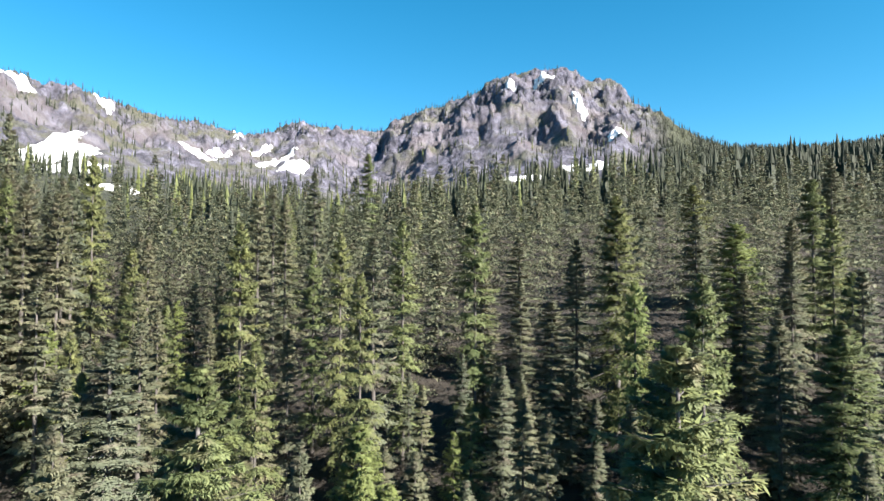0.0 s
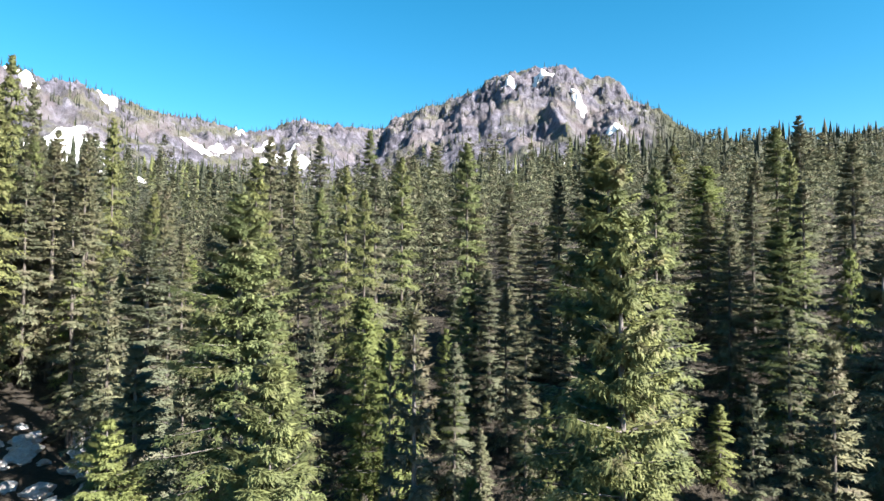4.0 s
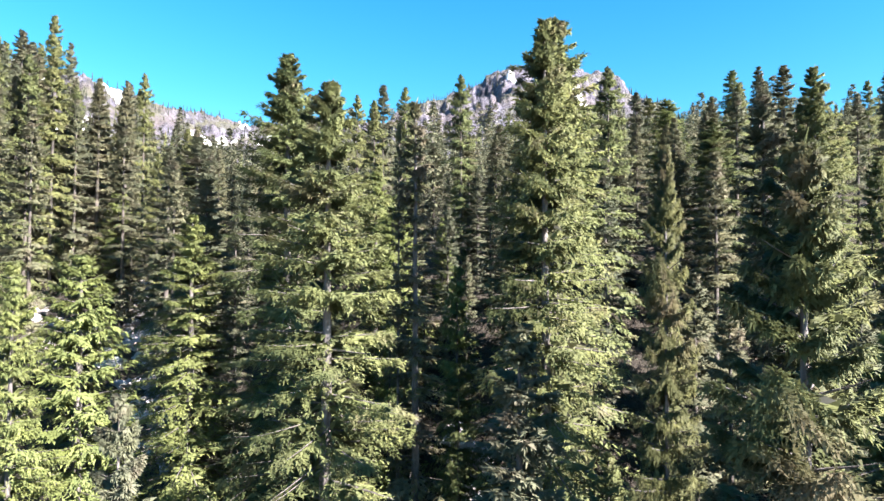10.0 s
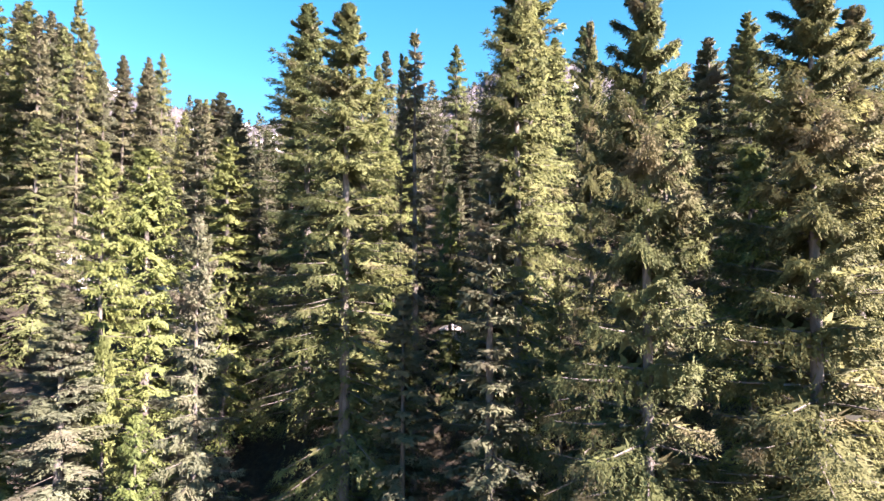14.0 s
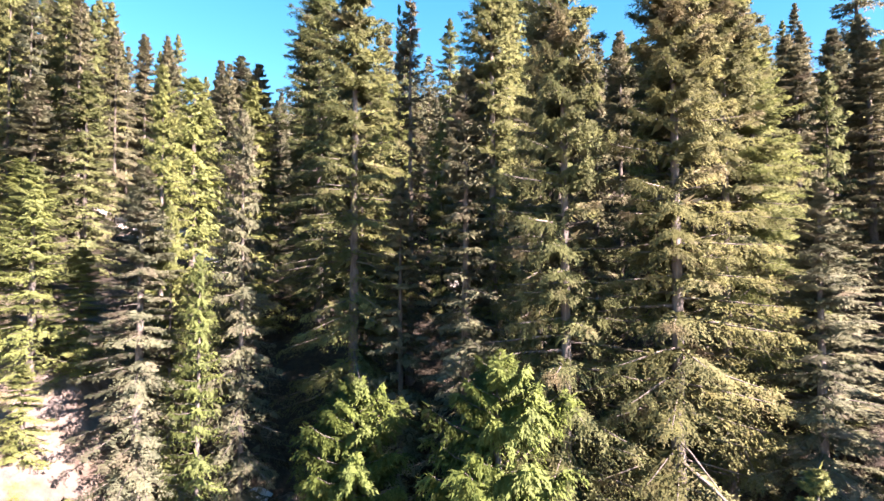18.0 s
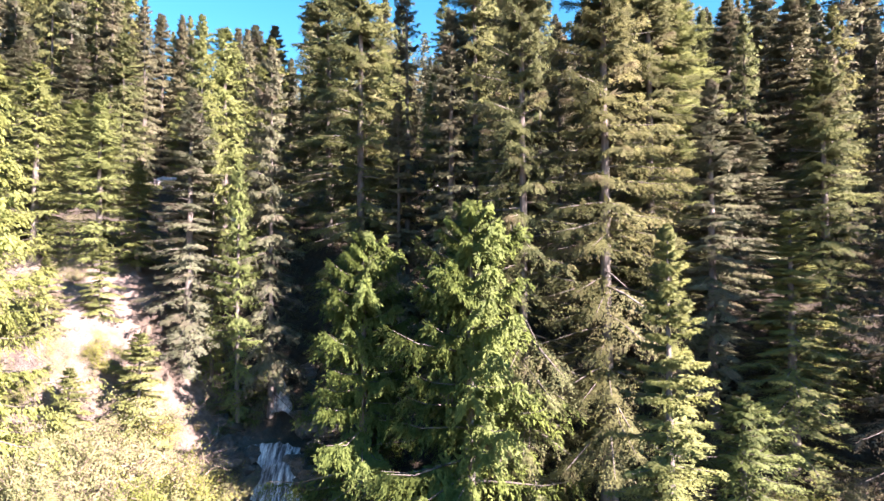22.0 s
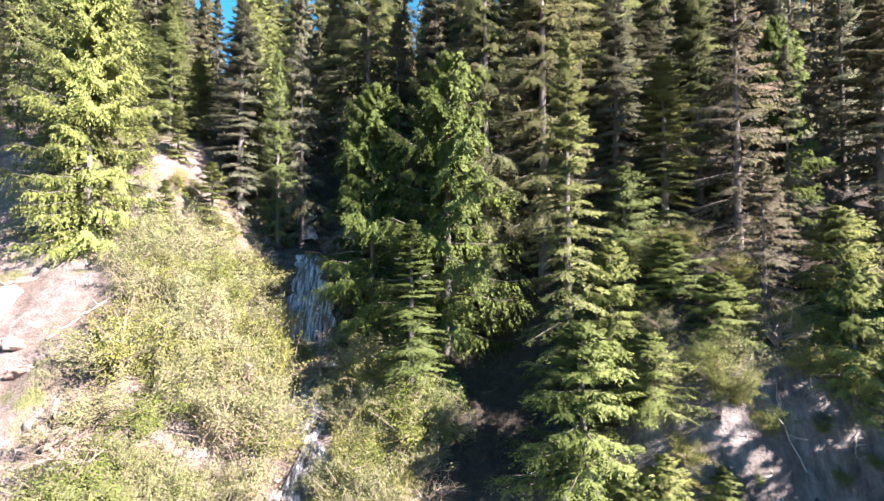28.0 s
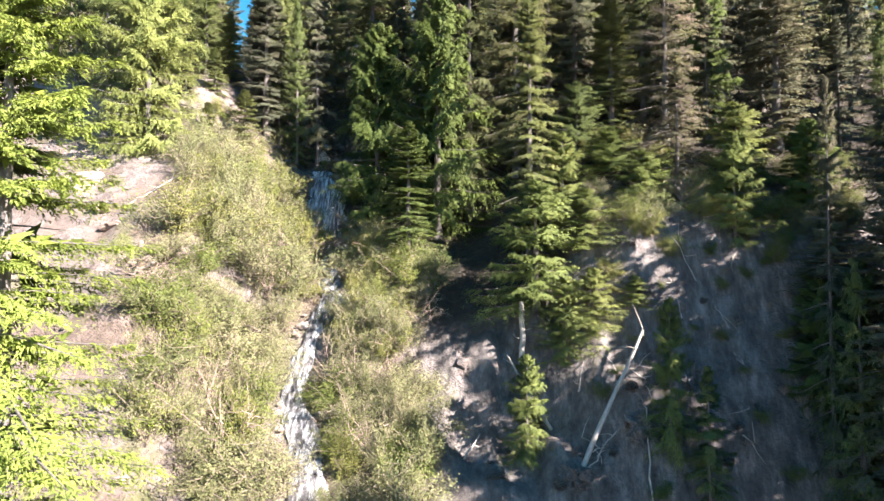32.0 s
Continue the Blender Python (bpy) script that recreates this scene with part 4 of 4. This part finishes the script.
for i in np.nonzero(keep)[0]:
    h = grng.uniform(7, 14) * (1 - 0.42 * s[i]) * (1 - 0.02 * right[i])
    spot = (x[i], d[i], z[i] - 0.5, h / 20, grng.uniform(0.6, 0.95) * h / 20)
    (light_rows if px[i] < 1150 and s[i] < 0.75 and grng.random() < 0.2 else rows).append(spot)
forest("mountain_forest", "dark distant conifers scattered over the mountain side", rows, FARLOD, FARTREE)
forest("larch_forest", "paler yellow-green young conifers on the mountain side", light_rows, FARLOD, PALETREE)


# ---- old snow on the mountain ----
def snow_patch(px, s0, across, depth, tilt, seed):
    """A patch of old snow lying on the mountain side at a bearing and a share of the way up."""
    g = np.linspace(-1, 1, 26)
    uu, vv = np.meshgrid(g, g, indexing="ij")
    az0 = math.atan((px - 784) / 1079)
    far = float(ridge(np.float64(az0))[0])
    d0 = 118 + s0 * (far - 118)
    rr = 1 / np.maximum(np.maximum(abs(uu), abs(vv)), 1e-6)
    ang = np.arctan2(vv, uu)
    edge = 1 + 0.55 * fbm(np.cos(ang) * 1.7 + seed, np.sin(ang) * 1.7, 4, seed) * 2
    rad = np.maximum(abs(uu), abs(vv)) * edge
    lx, ly = np.cos(ang) * rad * across, np.sin(ang) * rad * depth
    x = d0 * math.tan(az0) + lx * math.cos(tilt) - ly * math.sin(tilt)
    y = d0 + lx * math.sin(tilt) + ly * math.cos(tilt)
    z = far_land(np.arctan2(x, y), y) + 1.6 - 2.2 * np.maximum(abs(uu), abs(vv)) ** 4
    k = (np.arange(25)[:, None] * 26 + np.arange(25)).ravel()
    me = mesh_of("snow", np.stack([x, y, z], -1).reshape(-1, 3), quads=np.stack([k, k + 26, k + 27, k + 1], 1), material=SNOW, smooth=True)
    return tagged(new("snow_patch", me), "patch of old white snow on the mountain side", "snow", "snow patches on the mountain")


for i, (px, s0, across, depth, tilt) in enumerate(SNOW_SPOTS):
    snow_patch(px, s0, across, depth, tilt, i)

# ---- creek, waterfall, rocks ----
def creek_strip(name, y0, y1, width, lift, label, seed, material=None):
    n, m = max(8, int(abs(y1 - y0) * 6)), 14
    yy = np.linspace(y0, y1, n)
    t = np.linspace(-1, 1, m)
    Y, T = np.meshgrid(yy, t, indexing="ij")
    w = width * (0.8 + 0.9 * fbm(yy * 0.7, yy * 0 + seed, 3, seed))
    X = stream_x(Y) + 1.1 * fbm(Y * 0.8, Y * 0 + 3.3, 3, 40)  + T * w[:, None]
    Z = near_ground(X, Y) + lift - 0.25 * np.abs(T) ** 3 + 0.22 * fbm(X * 2.3, Y * 2.0, 3, seed, True)
    k = (np.arange(n - 1)[:, None] * m + np.arange(m - 1)).ravel()
    me = mesh_of(name, np.stack([X, Y, Z], -1).reshape(-1, 3), quads=np.stack([k, k + 1, k + m + 1, k + m], 1), material=material or WATER, smooth=True)
    return tagged(new(name, me), label, "water", kind="structure")


creek_strip("waterfall", 0.9, -5.6, 1.6, 0.4, "thin white waterfall sliding down dark wet rock", 3, FALLS)
creek_strip("upper_falls", 6.0, 2.6, 0.62, 0.45, "small white cascade above the waterfall", 5, CASCADE)
creek_strip("creek", -4.6, -30, 0.82, 0.36, "narrow white creek tumbling between shrubs", 7, RILL)


creek_strip("upper_creek", 64, 22, 1.0, 0.3, "pale rocky upper creek between the trees", 9)


def boulder_mesh(name, seed, material):
    bm = bmesh.new()
    bmesh.ops.create_icosphere(bm, subdivisions=3, radius=1.0)
    for v in bm.verts:
        p = v.co.copy()
        d = noise.noise(p * 1.1 + Vector((seed * 3.1, 0, 0))) * 0.5 + noise.noise(p * 2.7 + Vector((0, seed, 0))) * 0.22
        c = Vector((round(p.x * 1.6) / 1.6, round(p.y * 1.6) / 1.6, round(p.z * 1.6) / 1.6))
        v.co = p.lerp(c, 0.35) * (1 + d)
    me = bpy.data.meshes.new(name)
    bm.to_mesh(me)
    bm.free()
    me.materials.append(material)
    return me


DRY = [boulder_mesh("boulder", i, ROCK) for i in range(4)]
PALE = [boulder_mesh("pale_boulder", 20 + i, PALEROCK) for i in range(3)]
WET = [boulder_mesh("wet_boulder", 10 + i, WETROCK) for i in range(3)]


def boulder(x, y, size, wet=False, squash=0.7, pale=False):
    me = rng.choice(PALE if pale else WET if wet else DRY)
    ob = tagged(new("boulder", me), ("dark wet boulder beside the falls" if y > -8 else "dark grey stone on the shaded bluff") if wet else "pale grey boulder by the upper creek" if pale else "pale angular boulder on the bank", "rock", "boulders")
    ob.matrix_basis = pose(x, y, height_at(x, y) - size * 0.1, rng.uniform(-20, 20), rng.uniform(-20, 20), rng.uniform(0, 360)) @ Matrix.Diagonal((size * rng.uniform(0.8, 1.3), size, size * squash, 1))


for i in range(34):
    y = rng.uniform(-6, 6)
    side = rng.choice((-1, 1))
    boulder(float(stream_x(y)) + side * rng.uniform(1.2, 2.8), y, rng.uniform(0.35, 0.95), True)
for i in range(26):
    y = rng.uniform(-26, -7)
    boulder(float(stream_x(y)) + rng.choice((-1, 1)) * rng.uniform(0.7, 1.6), y, rng.uniform(0.15, 0.45))
for i in range(95):
    y = rng.uniform(24, 63)
    boulder(float(stream_x(y)) + rng.uniform(-2.4, 2.4), y, rng.uniform(0.3, 1.0), False, 0.6, True)
for i in range(28):
    y = rng.uniform(29, 43)
    boulder(-0.665 * (y + 7) + rng.uniform(-3.2, 3.2), y, rng.uniform(0.3, 1.1), False, 0.6, True)
for x, y, size in ((2.2, 19.6, 1.0), (1.6, 20.6, 0.8), (2.7, 18.8, 0.7), (2.2, 17.8, 0.5)):
    boulder(x, y, size, False, 0.8, True)
for i in range(8):
    boulder(rng.uniform(-20, -13), rng.uniform(-14, -4), rng.uniform(0.2, 0.6), False, 0.5)
# Small bluff stones, given the same dark smooth rock as the falls.
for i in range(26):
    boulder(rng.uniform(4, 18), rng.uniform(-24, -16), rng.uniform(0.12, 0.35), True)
for i in range(14):
    boulder(rng.uniform(-16, -6), rng.uniform(-24, -15), rng.uniform(0.12, 0.4))


def block_mesh(seed):
    """One angular broken block of bedrock."""
    bm = bmesh.new()
    pts = [bm.verts.new(Vector(q * (1.05, 0.9, 1.0))) for q in np.random.default_rng(seed).normal(0, 1, (15, 3))]
    hull = bmesh.ops.convex_hull(bm, input=pts)
    bmesh.ops.delete(bm, geom=[e for e in hull["geom_interior"] if isinstance(e, bmesh.types.BMVert)], context="VERTS")
    bmesh.ops.bevel(bm, geom=list(bm.edges), offset=0.06, segments=1, affect="EDGES")
    me = bpy.data.meshes.new("rock_block")
    bm.to_mesh(me)
    bm.free()
    return me


BLOCKS = {m.name: [block_mesh(90 + k) for k in range(6)] for m in (BANKROCK, ROCK)}
for m in (BANKROCK, ROCK):
    for me in BLOCKS[m.name]:
        me.materials.append(m)


def outcrop(x, y, z, wide, deep, tall, seed, material=None):
    """A broken knob of bedrock: angular blocks wedged together on the bank."""
    g = np.random.default_rng(seed)
    ob = tagged(new("rock_outcrop"), "grey broken rock outcrop on the steep bank", "rock", "rock outcrops")
    ob.matrix_basis = pose(x, y, z, -28, 0, rng.uniform(-25, 25))
    for k in range(18):
        c = g.normal(0, 0.38, 3) * (wide, deep, tall)
        size = g.uniform(0.22, 0.50) * min(wide, deep, tall)
        p = new("rock_block", BLOCKS[(material or BANKROCK).name][k % 6])
        p.parent = ob
        p.matrix_basis = pose(*c, *g.uniform(0, 360, 3)) @ Matrix.Diagonal((size, size, size, 1))


for i, (x, y, wide, deep, tall) in enumerate(((4.4, -15.4, 0.8, 0.6, 0.9), (12.2, -20.2, 0.7, 0.5, 1.3), (9.2, -20.6, 0.7, 0.5, 0.9), (14.6, -19.2, 0.8, 0.5, 0.9))):
    outcrop(x, y, height_at(x, y) - 0.3, wide, deep, tall, i + 1)
outcrop(-17.4, -9.4, 20.7, 2.6, 1.4, 1.2, 15, ROCK)
outcrop(-14.8, -7.2, 21.6, 1.2, 1.0, 1.3, 16, ROCK)
outcrop(-13.4, -14.6, height_at(-13.4, -14.6) - 0.3, 1.1, 0.8, 1.1, 17, ROCK)


# ---- shrubs ----
def shrub_arrays(seed, stems, leaves, size):
    g = np.random.default_rng(seed)
    stem_parts, tips = [], []
    for i in range(stems):
        a, reach = g.uniform(0, 6.28), g.uniform(0.35, 1.15)
        up = g.uniform(0.6, 1.15) * (1.15 - 0.5 * reach)
        us = np.linspace(0, 1, 5)
        p = np.stack([np.cos(a) * reach * us**1.3, np.sin(a) * reach * us**1.3, up * us**0.85], 1) + np.cumsum(g.normal(0, 0.03, (5, 3)), 0)
        stem_parts.append(tube(p, 0.018 * (1.1 - us), 3))
        for _ in range(6):
            u0 = g.uniform(0.25, 0.97)
            b = np.array([np.interp(u0, us, p[:, k]) for k in range(3)])
            e = b + g.normal(0, 0.24, 3) + np.array((0, 0, 0.06))
            stem_parts.append(tube(np.stack([b, (b + e) / 2 + g.normal(0, 0.03, 3), e]), np.array([0.008, 0.006, 0.003]), 3))
            tips += [b * (1 - q) + e * q for q in (0.4, 0.7, 1.0)]
        tips += [p[k] for k in (3, 4)]
    tips = np.array(tips)
    base = tips[g.integers(0, len(tips), leaves)] + g.normal(0, 0.065, (leaves, 3))
    d = unit(g.normal(0, 1, (leaves, 3)) + np.array((0, 0, 0.2)))
    sd = unit(np.cross(d, g.normal(0, 1, (leaves, 3))))
    ln = g.uniform(0.028, 0.050, leaves)
    return joined(stem_parts), spikes(base, d, sd, ln, ln * 0.75)


BUSH = []
for i, (leaf, count) in enumerate(((SHRUB, 7400), (SHRUB, 4600), (GREENSHRUB, 7600), (SHRUB, 900), (GREENSHRUB, 7000))):
    stem, leaves = shrub_arrays(70 + i, 18, count, 1.0)
    BUSH.append((mesh_of("shrub_stem", stem[0], quads=stem[1], material=PINKTWIG if i == 3 else TWIG), mesh_of("shrub_leaf", leaves[0], tris=leaves[1], material=leaf)))
BUSH_LABEL = ("yellowing alder shrub on the creek bank", "thin yellow-green alder shrub with bare twigs", "leafy green shrub on the slope", "nearly bare pinkish-brown shrub", "low green huckleberry shrub")


def shrub(x, y, wide, tall, which):
    ob = tagged(new("shrub"), BUSH_LABEL[which], "shrub", "shrubs on the creek banks")
    ob.matrix_basis = pose(x, y, height_at(x, y) - 0.08, -14, rng.uniform(-6, 6), rng.uniform(0, 360)) @ Matrix.Diagonal((wide, wide, tall, 1))
    for pname, me in zip(("stems_tangle", "foliage"), BUSH[which]):
        p = new(pname, me)
        p.parent = ob


def thicket(x0, x1, y0, y1, step_, inside, wide, tall, mixed):
    """Shrubs that fill a stretch of the bank evenly."""
    for i in range(int((x1 - x0) / step_)):
        for j in range(int((y1 - y0) / step_)):
            x, y = x0 + (i + rng.random()) * step_, y0 + (j + rng.random()) * step_
            if inside(x - float(stream_x(y)), y):
                shrub(x, y, rng.uniform(*wide), rng.uniform(*tall), rng.choices((0, 1, 2, 3), mixed)[0])


thicket(-16, -2, -21, 0.5, 1.2, lambda off, y: -float(np.interp(y, (-21, -18, -12, -8, -5, 0), (7.4, 7.6, 8.6, 9.6, 8.6, 5.0))) < off < -1.35, (1.1, 2.9), (1.2, 3.1), (5, 4, 4, 1.8))
thicket(-4, 4, -21.5, -7, 1.2, lambda off, y: 1.4 < off < 6.4, (1.0, 2.3), (1.2, 2.8), (6, 4, 3, 1.6))
thicket(11, 26, -16.8, -12.6, 1.25, lambda off, y: True, (0.9, 1.6), (0.9, 1.6), (1, 1, 6, 0.4))
for i in range(24):
    shrub(rng.uniform(10, 27), rng.uniform(-12.6, -8), rng.uniform(0.9, 1.4), rng.uniform(0.9, 1.5), rng.choice((2, 4, 1)))
for x, y in ((-5.0, -4.2), (-4.2, -5.0), (-5.8, -5.4), (-4.8, -6.4), (-3.8, -3.2), (-10.2, -17.6), (-9.4, -18.6), (-10.8, -18.8), (-2.2, -15.2), (-0.6, -15.8), (0.8, -14.6)):
    shrub(x, y, rng.uniform(1.2, 1.7), rng.uniform(1.5, 2.2), 3)
for x, y, w, h, k in ((15.4, -22.6, 1.2, 1.9, 1), (14.6, -21.2, 0.8, 1.2, 4), (16.6, -23.0, 0.9, 1.1, 4), (12.2, -23.2, 0.7, 0.6, 1), (9.6, -23.6, 0.8, 0.7, 4)):
    shrub(x, y, w, h, k)
for i in range(26):
    shrub(rng.uniform(-22, -12.5), rng.uniform(-6, 3), rng.uniform(0.5, 1.3), rng.uniform(0.4, 0.9), rng.choice((2, 1, 0)))


for i in range(46):
    shrub(rng.uniform(10.5, 22), rng.uniform(-22, -16), rng.uniform(0.3, 0.8), rng.uniform(0.25, 0.7), rng.choice((4, 4, 2, 3)))


# ---- dead wood on the right bank ----
def stick(name, a, b, r0, r1, label, twigs=0, seed=0):
    g = np.random.default_rng(seed)
    us = np.linspace(0, 1, 8)
    p = np.outer(1 - us, a) + np.outer(us, b) + np.cumsum(g.normal(0, 0.035, (8, 3)), 0)
    parts = [tube(p, r0 + (r1 - r0) * us, 7)]
    for _ in range(twigs):
        s = p[g.integers(2, 8)]
        e = s + g.normal(0, 0.45, 3) + np.array((0, 0, 0.25))
        parts.append(tube(np.stack([s, (s + e) / 2 + g.normal(0, 0.05, 3), e]), np.array([0.03, 0.02, 0.008]), 4))
    v, f = joined(parts)
    return tagged(new(name, mesh_of(name, v, quads=f, material=PALEBARK, smooth=True)), label, "dead wood", "dead wood on the bank")


def on_bank(x, y, up=0.15):
    return np.array((x, y, height_at(x, y) + up))


stick("fallen_log", on_bank(9.6, -20.6, 0.2), np.array((13.0, -18.8, 13.0)), 0.13, 0.07, "bleached fallen log leaning up the rocky bank", 7, 1)
stick("fallen_log", on_bank(8.6, -18.4), on_bank(6.9, -16.2, 0.9), 0.09, 0.05, "grey broken log lying on the bank", 3, 2)
stick("dead_stick", on_bank(12.2, -21.6), on_bank(12.4, -20.0, 0.6), 0.05, 0.03, "thin bleached dead stick", 2, 3)
stick("dead_stick", on_bank(11.0, -22.5), on_bank(13.6, -22.0, 0.3), 0.05, 0.03, "thin bleached dead stick", 3, 4)
stick("tree_stump", on_bank(7.5, -16.4, -0.2), np.array((7.6, -16.3, 14.4)), 0.17, 0.12, "bleached standing snag below the cedar", 4, 5)
stick("dead_stick", on_bank(4.4, -19.2), on_bank(5.2, -18.0, 0.7), 0.05, 0.03, "thin bleached dead stick", 3, 6)
stick("dead_stick", on_bank(-14.8, -12.2), on_bank(-12.4, -10.6, 0.3), 0.05, 0.03, "thin bleached dead stick", 4, 7)
for i in range(22):
    x, y = rng.uniform(9, 20), rng.uniform(-21, -15.5)
    a, n = rng.uniform(0, 6.28), rng.uniform(0.4, 1.1)
    stick("dead_stick", on_bank(x, y, 0.05), on_bank(x + math.cos(a) * n, y + math.sin(a) * n, 0.15), 0.035, 0.015, "thin bleached dead stick", 2, 20 + i)
